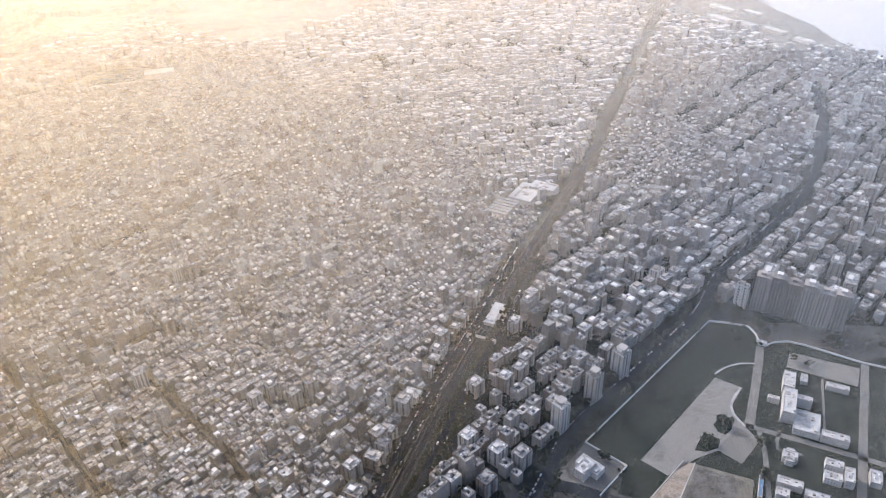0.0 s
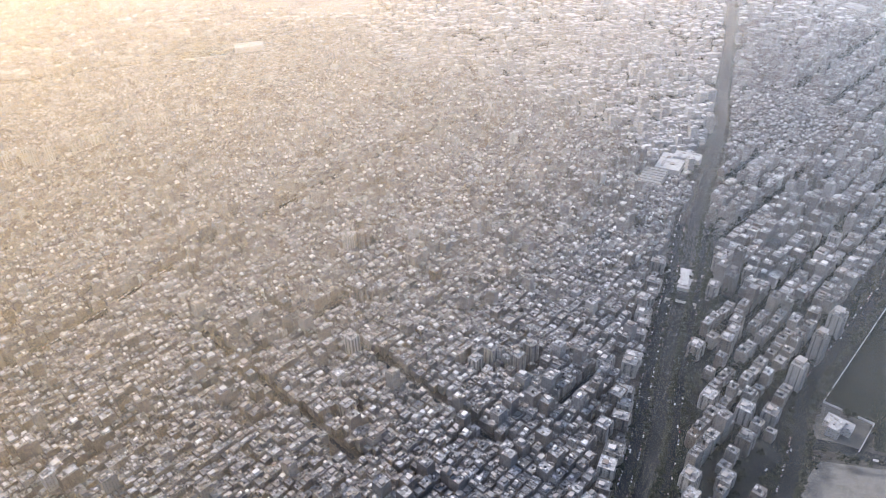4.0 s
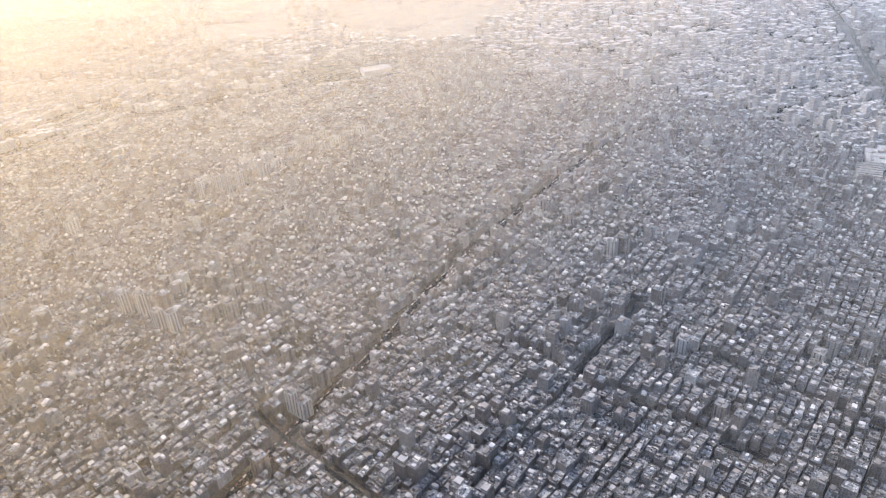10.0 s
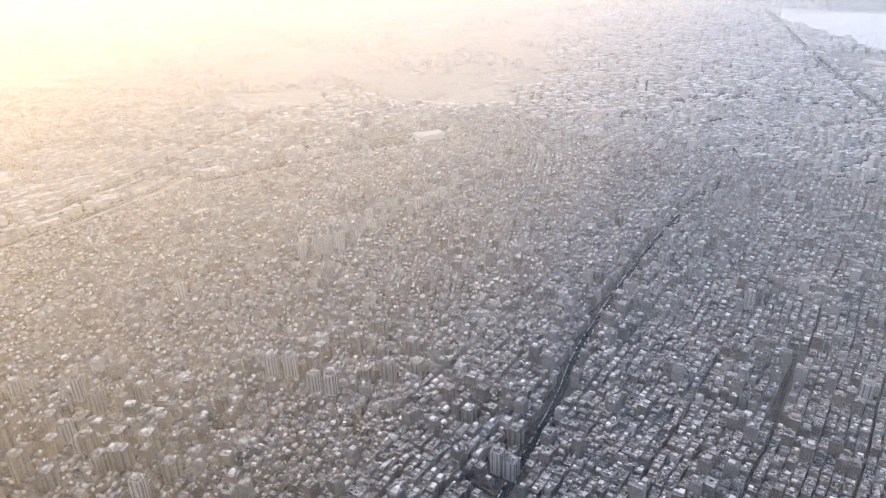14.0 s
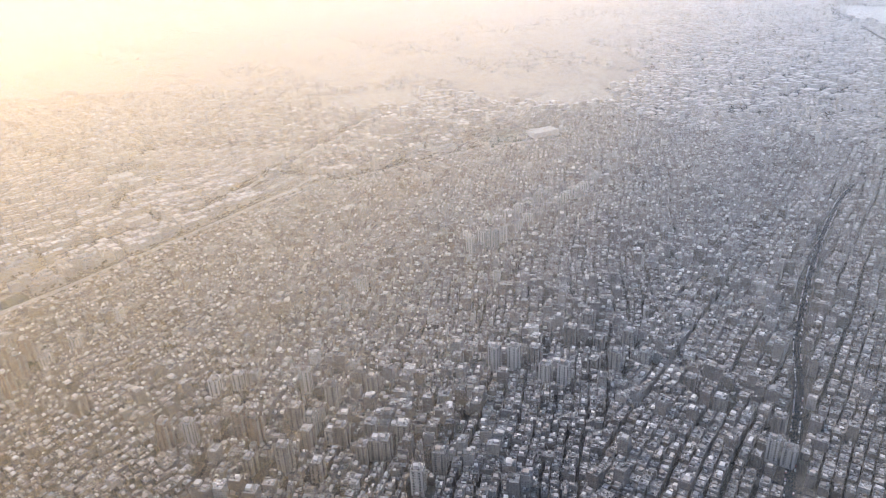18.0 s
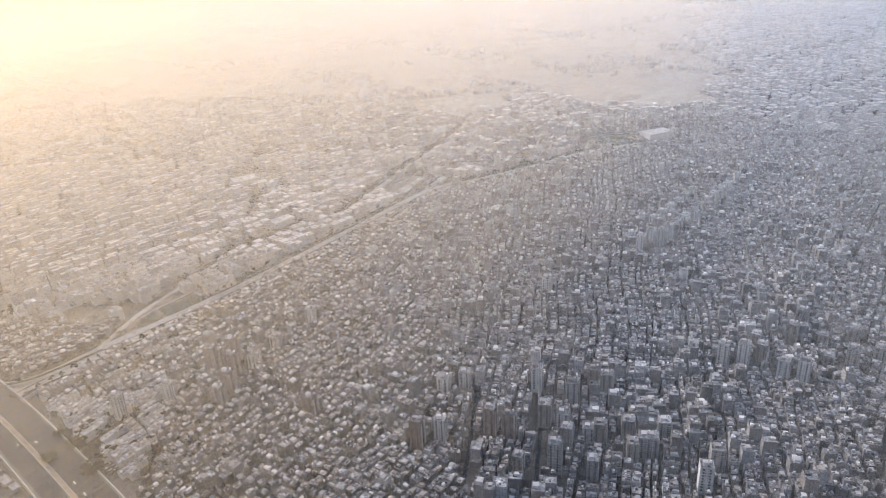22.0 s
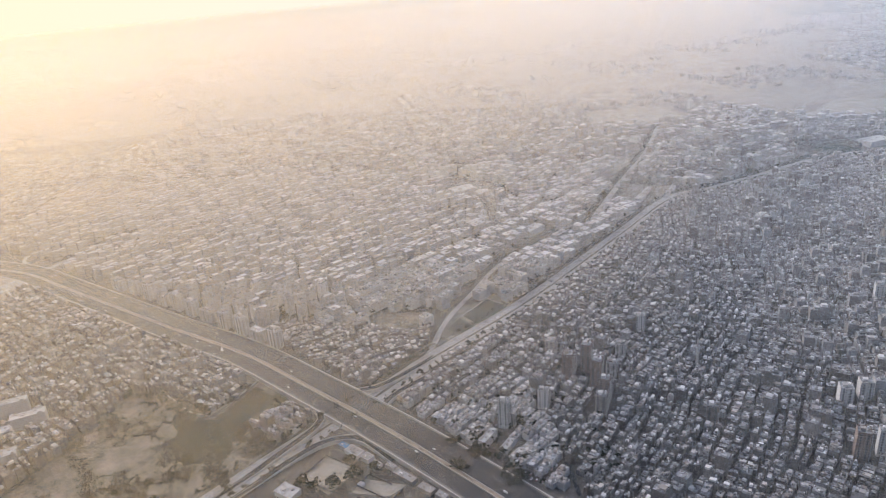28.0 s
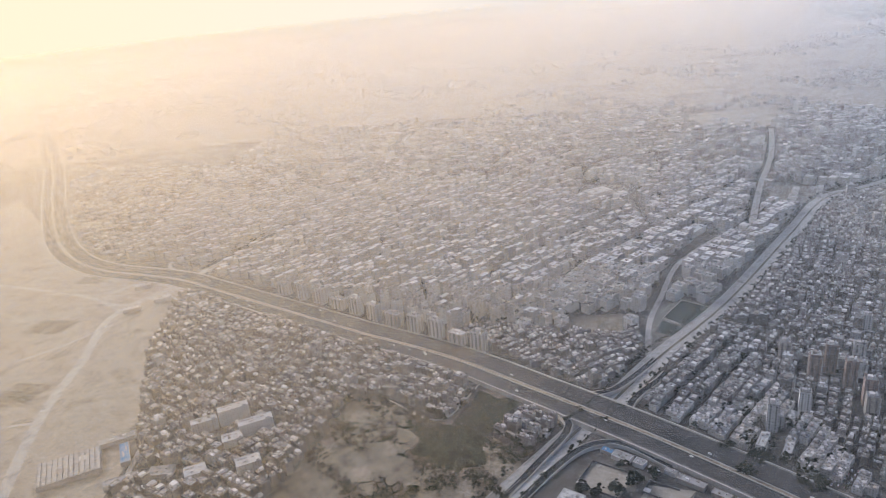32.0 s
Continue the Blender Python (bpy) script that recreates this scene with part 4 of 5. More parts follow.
for x, y, ang, w, d, h, ribs in ((1130, 1275, 68, 62, 42, 11, 6), (1172, 1335, 68, 70, 46, 12, 0), (1205, 1355, 68, 30, 50, 16, 0)):
    hall("market_hall", x, y, ang, w, d, h, "large white-roofed market hall beside the railway", ribs=ribs)
# the walled compound by the park
for x, y, w, d, h in ((1520, 802, 15, 46, 18), (1531, 845, 14, 30, 15), (1541, 812, 18, 8, 14), (1506, 816, 14, 6, 8), (1535, 776, 29, 36, 9), (1555, 860, 8, 16, 5), (1592, 846, 27, 9, 7), (1561, 754, 30, 11, 11),
                      (1502, 721, 16, 12, 9), (1502, 721, 9, 21, 8), (1548, 713, 19, 11, 9), (1541, 694, 18, 12, 9), (1559, 696, 10, 22, 11), (1588, 699, 12, 20, 8), (1492, 681, 27, 11, 8), (1481, 667, 14, 12, 7), (1517, 667, 25, 10, 6), (1640, 690, 24, 14, 9), (1630, 640, 30, 18, 9)):
    hall("compound_building", x, y, -17, w, d, h, "whitish flat-roofed compound building on lawns")
hall("covered_walk", 1461, 679, 74, 40, 4.5, 4, "long narrow shelter with a blue sheet roof", M_SHED, M_BLUE)
hall("yard_office", 1272, 680, -36, 30, 16, 9, "white office building in a walled paved yard", M_WHITE)
hall("yard_office", 1266, 674, -36, 14, 24, 13, "white office wing in a walled paved yard", M_WHITE)
# long buildings across the ring road, sheds and works on the sand
for x, y, ang, w, d, h in ((-930, 735, 60, 30, 10, 11), (-906, 722, 60, 22, 9, 8)):
    hall("school_building", x, y, ang, w, d, h, "cream school building with a long flat roof", M_PALE)
for x, y, ang, w, d, h in ((-1625, 793, 28, 34, 13, 17), (-1592, 815, 28, 40, 14, 22), (-1553, 790, 28, 44, 15, 18), (-1577, 765, 28, 26, 18, 10), (-1537, 712, 28, 30, 18, 14), (-1600, 700, 28, 26, 20, 10)):
    hall("hospital_building", x, y, ang, w, d, h, "pale long-windowed hospital building among brick houses", M_WHITE)
for k, (x, y, w, d) in enumerate(((-1107, 730, 15, 9), (-1092, 718, 22, 13), (-1074, 706, 13, 11), (-1061, 694, 12, 8), (-1043, 690, 13, 7), (-1025, 672, 32, 10), (-998, 652, 20, 10), (-980, 640, 14, 9))):
    hall("roadside_shed", x, y, -36, w, d, 4.0 + k % 3 * 0.6, "low tin-roofed shed beside the slip road" if k else "low shed with a blue sheet roof beside the slip road", M_SHED, M_TIN if k else M_BLUE)
hall("yard_store", -1156, 648, -30, 26, 18, 6, "broad whitish-roofed store in a yard", None, M_PALE_TOP)
for x, y, ang, w, d, ribs in ((-1771, 715, 30, 74, 52, 12), (-1738, 772, 30, 44, 12, 0), (-1712, 742, 30, 12, 46, 0), (-1646, 705, 8, 30, 18, 0), (-1690, 690, 30, 40, 12, 0)):
    hall("works_hall", x, y, ang, w, d, 6, "low dusty works hall on the sand", None, M_BLUE if d == 46 else M_TIN, ribs)
for x, y in ((-1950, 1279), (-1921, 1175), (-1925, 1420), (-1880, 1215)):
    hall("roadside_building", x, y, 20, 30, 18, 7, "pale low building by the desert junction")
for x, y, ang, w, d in ((-980, 1363, 48, 46, 18), (-1000, 1720, 30, 60, 40), (-950, 1690, 30, 30, 20), (-841, 1428, 48, 50, 26)):
    hall("public_building", x, y, ang, w, d, 12, "pale public building among housing blocks")


def minaret(x, y, h):
    ob = base("minaret", "slim dark minaret rising above the houses", "minaret")
    drum_part("shaft", ob, M_SLAB, "", 0, 0, 0, 2.2, h * 0.7, top=0.8)
    drum_part("gallery", ob, M_SLAB, "", 0, 0, h * 0.7, 2.8, 1.6)
    drum_part("lantern", ob, M_SLAB, "", 0, 0, h * 0.7 + 1.6, 1.5, h * 0.18)
    drum_part("spire", ob, M_SHED, "", 0, 0, h * 0.88 + 1.6, 1.3, h * 0.12, top=0.1)
    ob.location = (x, y, 0)
    occupy(x, y, 6, 6, 0)


minaret(-362, 772, 58)
minaret(-640, 900, 40)


def stadium():
    ob = base("stadium", "pale curved stadium stand beyond the town", "stadium")
    for k in range(14):
        a = radians(-20 + 16 * k)
        c, s = math.cos(a), math.sin(a)
        tiers = [(-11, -14 + 0, 0, 11, -8, 4), (-11, -8, 0, 11, -2, 8), (-11, -2, 0, 11, 4, 12)]
        v, q = cuboids(tiers)
        part("stand", (np.c_[v[:, 0] * -s + (v[:, 1] + 62) * c * 1.25, v[:, 0] * c + (v[:, 1] + 62) * s, v[:, 2]], q), M_GREY_WALL, ob)
    ob.matrix_basis = pose(-25, 1930, 0, 0, 0, 35)


stadium()
hall("club_house", 98, 1972, 25, 80, 44, 14, "white flat-roofed club house beside the stadium", M_PALE)
for x, y, w, d, h in ((-560, 1660, 50, 14, 5), (-520, 1630, 44, 12, 5), (-585, 1610, 36, 16, 6), (-500, 1670, 30, 10, 5)):
    hall("market_shed", x, y, 64, w, d, h, "low pale market shed on an open square", None, M_TIN)
for x, y, w, d, h in ((1760, 2620, 90, 30, 9), (1830, 2560, 70, 26, 8), (1900, 2480, 80, 28, 10), (1960, 2380, 60, 24, 9), (1790, 2760, 100, 26, 8), (1880, 2700, 70, 24, 8), (1990, 2290, 50, 24, 12)):
    hall("bank_shed", x, y, -58, w, d, h, "long pale shed on the river bank")


# ---- the city's mass of houses ----
def rows_of(rng, angle, origin, span, row, street, length, gap_every, depth_jitter=1.0, bend=0.0, uneven=0.0, vary=(0.65, 1.45), lane=None):
    """Rows of plots: back to back pairs of rows, a street between the pairs, a lane every few plots, all gently bent."""
    ca, sa = math.cos(radians(angle)), math.sin(radians(angle))
    xs, ys, ws, ds = [], [], [], []
    v, side, row0 = -span, 0, row
    while v < span:
        n = int(2 * span / length * 1.25)
        w = length * rng.uniform(*vary, n)
        gap = np.where(rng.random(n) < 1.0 / gap_every, rng.uniform(2.2, 4.8, n), 0.1) if gap_every > 3 else np.where(rng.random(n) < 1.0 / gap_every, rng.uniform(2.5, 6.5, n), 0.3)
        if lane:
            gap = np.where(np.arange(n) % gap_every < 1, rng.uniform(*lane[:2], n), lane[2])
        u = -span + rng.uniform(0, 20) * (0 if lane else 1) + np.cumsum(w + gap) - w / 2
        deep = row - rng.uniform(0.0, depth_jitter, n)
        xs.append(u)
        ys.append(np.full(n, v + row / 2) + (row - deep) / 2 * (1 if side else -1))
        ws.append(w)
        ds.append(deep)
        v += row + (street * (rng.uniform(0.5, 1.2) if rng.random() < 0.75 else rng.uniform(1.4, 2.4)) if side else 0.3)
        row = row0 * rng.uniform(1 - uneven, 1 + uneven)
        side = 1 - side
    xs, ys, ws, ds = map(np.concatenate, (xs, ys, ws, ds))
    ys = ys + bend * (np.sin(xs / 95 + ys / 210) + 0.6 * np.sin(xs / 41 + ys / 130))
    return origin[0] + xs * ca - ys * sa, origin[1] + xs * sa + ys * ca, ws, ds


def clear_of(x, y, w, d, ang):
    ok = is_free(x, y)
    c, s = np.cos(ang), np.sin(ang)
    for sx in (-0.45, 0.45):
        for sy in (-0.45, 0.45):
            ok &= is_free(x + sx * w * c - sy * d * s, y + sx * w * s + sy * d * c)
    return ok


def storeys(rng, x, y, low, high, tall, tall_low, tall_high):
    n = len(x)
    f = rng.integers(low, high + 1, n).astype(float)
    patch = np.sin(x / 63 + 1.7) * np.sin(y / 71 + 0.4) + 0.5 * np.sin(x / 23 + y / 31)
    t = rng.random(n) < tall * np.clip(1 + 1.6 * patch, 0.15, 4)
    f[t] = rng.integers(tall_low, tall_high + 1, t.sum())
    return f


def seen_area(x, y):
    """What the flight can see: a wide fan on its far side."""
    return (y > 430) & (y < 5200) & (x > -1150 - 0.80 * y) & (x < 1250 + 0.42 * y + 120)


def mass(name, x, y, w, d, ang, floors, rng, label, detail=True, extra=1.0, wells=0.35, pale=False, dull=False):
    """The houses that are past counting, joined."""
    n = len(x)
    a = np.full(n, radians(ang)) + rng.normal(0, 0.02, n) + 0.05 * np.sin(x / 38 + y / 53)
    h = floors * 3.0 + rng.uniform(0.2, 1.6, n)
    xy = footprint(x, y, w, d, a, rng, 0.4 if detail else 0.2)
    if detail:
        has = rng.random(n) < wells
        v1, q1, i1 = house_batch(xy[~has], h[~has])
        v2, q2, i2 = house_batch(xy[has], h[has], well=rng.uniform(0.16, 0.34, has.sum()))
        v, q, idx = np.concatenate([v1, v2]), np.concatenate([q1, q2 + len(v1)]), np.concatenate([i1, i2])
    else:
        v, q = box_batch(xy, np.zeros(n), h)
        idx = np.tile([0, 0, 0, 0, 1], n)
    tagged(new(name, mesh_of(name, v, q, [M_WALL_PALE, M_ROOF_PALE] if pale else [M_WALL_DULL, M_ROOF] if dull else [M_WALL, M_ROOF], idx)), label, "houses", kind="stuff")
    vs, qs, count = [], [], 0
    for share, lo, hi, hlo, hhi in ((0.8, 0.2, 0.36, 2.2, 3.2), (0.4, 0.36, 0.6, 2.6, 3.3), (0.7, 0.1, 0.2, 0.8, 2.0), (0.8, 0.06, 0.26, 0.3, 1.2), (0.7, 0.08, 0.18, 1.0, 1.9), (0.7, 0.07, 0.15, 0.6, 1.4)):
        k = np.flatnonzero(rng.random(n) < share * extra)
        fw, fd = rng.uniform(lo, hi, len(k)), rng.uniform(lo, hi, len(k))
        ox = (rng.random(len(k)) - 0.5) * (0.9 - fw) * w[k]
        oy = (rng.random(len(k)) - 0.5) * (0.9 - fd) * d[k]
        c, s = np.cos(a[k]), np.sin(a[k])
        f = footprint(x[k] + ox * c - oy * s, y[k] + ox * s + oy * c, fw * w[k], fd * d[k], a[k], rng, 0.05)
        bv, bq = box_batch(f, h[k] - 0.1, h[k] + rng.uniform(hlo, hhi, len(k)))
        vs.append(bv)
        qs.append(bq + count)
        count += len(bv)
    tagged(new(name + "_roof_rooms", mesh_of(name, np.concatenate(vs), np.concatenate(qs), [M_EXTRA])), "stair heads, sheds and tanks on flat roofs", "roof rooms", kind="stuff")


RAIL_X = lambda y: np.interp(y, RAIL[:, 1], RAIL[:, 0])
CANAL_X = lambda y: np.interp(y, CANAL[:, 1], CANAL[:, 0])
RING_Y = lambda x: np.interp(x, RING[::-1, 0], RING[::-1, 1])
HOUSES = [make_house(4, 11, 12, None, "four-storey brick house with a flat cluttered roof"), make_house(5, 11, 12, 0.25, "five-storey brick house round a small air shaft"),
          make_house(6, 11, 12, None, "six-storey brick house with a half-built roof storey"), make_house(5, 11, 12, 0.2, "plastered five-storey house with a flat roof", M_PAINT)]
HOUSE_FLOORS = (4, 5, 6, 5)
APARTMENTS = [make_block(5, 17, 16, "five-storey detached apartment house among street trees", "apartment_house", "garden quarter houses", M_PAINT),
              make_block(7, 17, 16, "seven-storey detached apartment house among street trees", "apartment_house", "garden quarter houses", M_PAINT)]
WALK_UPS = [make_house(4, 11, 10.5, None, "pale four-storey walk-up house in a terrace row", M_PALE)]
BLOCKS = [make_block(5, 18, 16, "five-storey pale housing block with a shaft in its roof"), make_block(6, 22, 12, "long six-storey pale housing slab")]


def district(name, seed, angle, origin, span, row, street, length, gap, where, floors, label, fill=1.0, detail=True, extra=1.0, bend=0.0, jitter=1.0, protos=(), proto_floors=(), proto_size=None, near=None, limit=0, wells=0.35, pale=False, vary=(0.65, 1.45), lane=None, dull=False):
    rng = np.random.default_rng(seed)
    x, y, w, d = rows_of(rng, angle, origin, span, row, street, length, gap, jitter, bend, 0.3 if bend > 3 else 0.06, vary, lane)
    ok = where(x, y) & seen_area(x, y)
    x, y, w, d = x[ok], y[ok], w[ok], d[ok]
    ok = clear_of(x, y, w, d, np.full(len(x), radians(angle))) & (rng.random(len(x)) < fill)
    x, y, w, d = x[ok], y[ok], w[ok], d[ok]
    f = floors(rng, x, y)
    if detail and not pale:
        high = f >= 6
        w, d = np.where(high, np.maximum(w, rng.uniform(11, 16, len(x))), w), np.where(high, np.maximum(d, rng.uniform(11, 15, len(x))), d)
    single = np.zeros(len(x), dtype=bool)
    if near is not None:
        single[np.argsort(near(x, y))[:limit]] = True
        single &= f <= 8
        for k in np.flatnonzero(single):
            j = int(rng.integers(len(protos)))
            turn = angle + (180 if rng.random() < 0.3 else 0) + rng.normal(0, 1)
            placed(protos[j], x[k], y[k], turn, (w[k] / proto_size[0], d[k] / proto_size[1], f[k] / proto_floors[j]))
    keep = ~single
    mass(name, x[keep], y[keep], w[keep], d[keep], angle, f[keep], rng, label, detail, extra, wells, pale, dull)
    OCC.append((x, y, w, d))
    print(name, len(x), int(single.sum()))


OCC = []
EDGE = lambda x: 2150 + 90 * np.sin(x / 130) + 45 * np.sin(x / 47 + 1)
IN_EAST = lambda x, y: x > -40 + 0.45 * (y - 560)
district("old_town_houses", 1, 55.5, (500, 1000), 1500, 10.8, 2.9, 8.9, 14, lambda x, y: (x < RAIL_X(y) - np.where(y < 1120, 29, 13)) & IN_EAST(x, y) & (y < EDGE(x)) & ~inside(NORTH_GARDEN, x, y),
         lambda r, x, y: storeys(r, x, y, 3, 5, 0.045, 7, 11), "packed brick and plaster houses with flat cluttered roofs", bend=2.5, jitter=2.0, wells=0.55,
         protos=HOUSES, proto_floors=HOUSE_FLOORS, proto_size=(11, 12), near=lambda x, y: np.hypot((x - 620) * 0.55, y - 430), limit=110)
WEST = lambda x, y: ~IN_EAST(x, y) & (x > CANAL_X(np.minimum(y, 1860)) + 26) & (y < EDGE(x)) & ~((y < 1010) & (x < -900 + 0.2 * (1010 - y)))
FAR_WEST = lambda x, y: x < -430 - 0.18 * (y - 560) + 22 * np.sin(y / 60)
district("west_town_houses", 2, 78, (-400, 1000), 1700, 10.4, 1.5, 7.6, 7, lambda x, y: WEST(x, y) & ~FAR_WEST(x, y),
         lambda r, x, y: storeys(r, x, y, 2, 4, 0.045, 6, 9), "packed dusty brick houses along narrow lanes", bend=5.0, jitter=4.2, fill=0.97,
         protos=HOUSES, proto_floors=HOUSE_FLOORS, proto_size=(11, 12), near=lambda x, y: np.hypot((x + 250) * 0.55, y - 430), limit=60)
district("far_west_houses", 22, 58, (-700, 800), 1400, 10.4, 1.4, 8.4, 6, lambda x, y: WEST(x, y) & FAR_WEST(x, y),
         lambda r, x, y: storeys(r, x, y, 2, 4, 0.03, 5, 9), "crowded brick houses with small patched roofs", dull=True, bend=5.5, jitter=4.5, fill=0.96,
         protos=HOUSES, proto_floors=HOUSE_FLOORS, proto_size=(11, 12), near=lambda x, y: np.hypot((x + 650) * 0.55, y - 430), limit=60)
district("walk_up_houses", 8, 51, (-980, 820), 330, 10.5, 5.0, 11, 7, lambda x, y: (y < 1010) & (x < -900 + 0.2 * (1010 - y)) & (x > CANAL_X(y) + 26) & (y > RING_Y(x) + 42),
         lambda r, x, y: storeys(r, x, y, 3, 4, 0.0, 8, 9), "rows of pale walk-up houses by the junction", fill=0.98, protos=WALK_UPS, proto_floors=(4,), proto_size=(11, 10.5), near=lambda x, y: y, limit=90, vary=(0.9, 1.1), lane=(3, 7, 0.3))
district("garden_quarter_houses", 3, 52, (1500, 1200), 1500, 14.5, 13, 14, 1.5, lambda x, y: (x > RAIL_X(y) + np.where(y < 1120, 29, 13)) & (y < 2300) & (x < 2250) & ~inside(RIVER, x, y) & ~inside(OLD_POCKET, x, y),
         lambda r, x, y: storeys(r, x, y, 4, 7, 0.14, 8, 13), "detached apartment houses among dark street trees", fill=0.93, jitter=3.0,
         protos=APARTMENTS, proto_floors=(5, 7), proto_size=(17, 16), near=lambda x, y: y, limit=105)
district("brick_pocket_houses", 13, 40, (1430, 1560), 260, 9.5, 1.6, 8.4, 7, lambda x, y: inside(OLD_POCKET, x, y),
         lambda r, x, y: storeys(r, x, y, 2, 4, 0.02, 6, 8), "dense old brick houses enclosed by apartment streets", dull=True, bend=4.0, jitter=3.0)
district("north_garden_houses", 14, 22, (900, 1900), 900, 14, 9, 14.5, 1.3, lambda x, y: inside(NORTH_GARDEN, x, y) & (y < EDGE(x)) & (x < RAIL_X(y) - 15),
         lambda r, x, y: storeys(r, x, y, 3, 6, 0.1, 8, 12), "apartment houses with pale roofs among dark gardens", fill=0.9, jitter=3.0, pale=True, extra=0.7, bend=3.5)
district("settlement_houses", 4, -33, (-1600, 900), 900, 11, 2.6, 11, 6, lambda x, y: (x < CANAL_X(y) - 26) & (y < RING_Y(x) - 42),
         lambda r, x, y: storeys(r, x, y, 2, 5, 0.05, 6, 7), "low crowded brick houses with small flat roofs", dull=True, bend=4.0, jitter=3.0,
         protos=HOUSES[:2], proto_floors=(4, 5), proto_size=(11, 12), near=lambda x, y: np.hypot(x + 1200, y - 650), limit=30)
POCKET = lambda x, y: (y < 1050 - 0.1 * (x + 1250)) & (x > -1290)
district("pocket_houses", 5, 30, (-1150, 950), 500, 10, 2.4, 10, 6, lambda x, y: (x < CANAL_X(y) - 26) & (y > RING_Y(x) + 42) & POCKET(x, y),
         lambda r, x, y: storeys(r, x, y, 2, 3, 0.04, 4, 6), "low crowded brick houses beside the ring road", dull=True, bend=4.0, jitter=3.0)
BEYOND = lambda x, y: (x < CANAL_X(np.minimum(y, 1890)) - 26) & (y > RING_Y(x) + 62) & ~POCKET(x, y) & (y < 2650) & (x > -2100) & (x < 60) & ~inside(DESERT, x, y)
NEAR_CANAL = lambda x, y: x > CANAL_X(np.minimum(y, 1890)) - 300 - 0.1 * (y - 900)
district("planned_blocks", 6, 48, (-900, 1400), 1300, 17, 10, 18, 6, lambda x, y: BEYOND(x, y) & NEAR_CANAL(x, y) & (y < 1720),
         lambda r, x, y: storeys(r, x, y, 5, 7, 0.03, 8, 9), "rows of pale planned housing blocks", extra=0.5, wells=0.9, pale=True, protos=BLOCKS[:1], proto_floors=(5,), proto_size=(18, 16), near=lambda x, y: y, limit=85, fill=0.93, vary=(0.96, 1.04), lane=(11, 17, 0.8))
district("planned_slabs", 9, 48, (-1300, 1600), 1500, 12, 13, 20, 4, lambda x, y: BEYOND(x, y) & ~NEAR_CANAL(x, y) & (y < 1900),
         lambda r, x, y: storeys(r, x, y, 5, 8, 0.08, 9, 11), "rows of long pale housing slabs", extra=0.5, pale=True, protos=BLOCKS[1:], proto_floors=(6,), proto_size=(22, 12), near=lambda x, y: y, limit=60, fill=0.92, vary=(0.8, 1.2), lane=(9, 16, 3.4))
district("north_town_houses", 10, 48, (-700, 2200), 1500, 18, 13, 19, 1.1, lambda x, y: BEYOND(x, y) & ((NEAR_CANAL(x, y) & (y >= 1720)) | (y >= 1900)),
         lambda r, x, y: storeys(r, x, y, 4, 8, 0.15, 9, 13), "mixed taller houses with gardens between them", fill=0.85, detail=False)
district("suburb_houses", 11, 25, (-2250, 1850), 700, 13, 12, 18, 2.0, lambda x, y: inside(SUBURB, x, y), lambda r, x, y: storeys(r, x, y, 2, 4, 0.0, 5, 6),
         "low pale suburb houses near the desert", fill=0.7, detail=False)
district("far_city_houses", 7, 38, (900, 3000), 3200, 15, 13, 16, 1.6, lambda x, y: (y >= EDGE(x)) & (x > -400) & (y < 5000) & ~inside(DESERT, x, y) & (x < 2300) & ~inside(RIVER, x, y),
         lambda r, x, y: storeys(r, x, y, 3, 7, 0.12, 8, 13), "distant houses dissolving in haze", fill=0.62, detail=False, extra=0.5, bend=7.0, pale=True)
district("desert_edge_houses", 12, 33, (-800, 3300), 2600, 13, 20, 16, 1.5, lambda x, y: inside(DESERT, x, y) & (y < 4600) & (y > 2250) & (np.sin(x / 190 + 0.6) * np.sin(y / 150) + 0.5 * np.sin(x / 70 + y / 90) > 0.35),
         lambda r, x, y: storeys(r, x, y, 2, 4, 0.05, 5, 8), "scattered low buildings on the desert's edge", fill=0.28, detail=False, extra=0.2, bend=8.0)


# ---- trees ----
for x, y, w, d in OCC:
    for sx in (-0.3, 0, 0.3):
        for sy in (-0.3, 0, 0.3):
            i = np.clip(((y + sy * d - Y0) / CELL).astype(int), 0, GX.shape[0] - 1)
            j = np.clip(((x + sx * w - X0) / CELL).astype(int), 0, GX.shape[1] - 1)
            blocked[i, j] = True
OCTA = np.array([[0, 1, 4], [1, 2, 4], [2, 3, 4], [3, 0, 4], [1, 0, 5], [2, 1, 5], [3, 2, 5], [0, 3, 5]])


def clumps(rng, n, r, h):
    """Leaf clumps of one crown as small uneven solids, with gaps between them."""
    v, q = [], []
    for k in range(n):
        a, e = rng.uniform(0, 2 * math.pi), rng.uniform(-0.5, 1.0)
        rr = r * rng.uniform(0.35, 0.85) * math.cos(e)
        c = np.array([rr * math.cos(a), rr * math.sin(a), h + r * 0.7 * math.sin(e)])
        s = r * rng.uniform(0.28, 0.5)
        o = np.array([[1, 0, 0], [0, 1, 0], [-1, 0, 0], [0, -1, 0], [0, 0, 0.8], [0, 0, -0.7]]) * s * rng.uniform(0.7, 1.3, (6, 3))
        v.append(c + o)
        q.append(OCTA + 6 * k)
    return np.concatenate(v), np.concatenate(q)


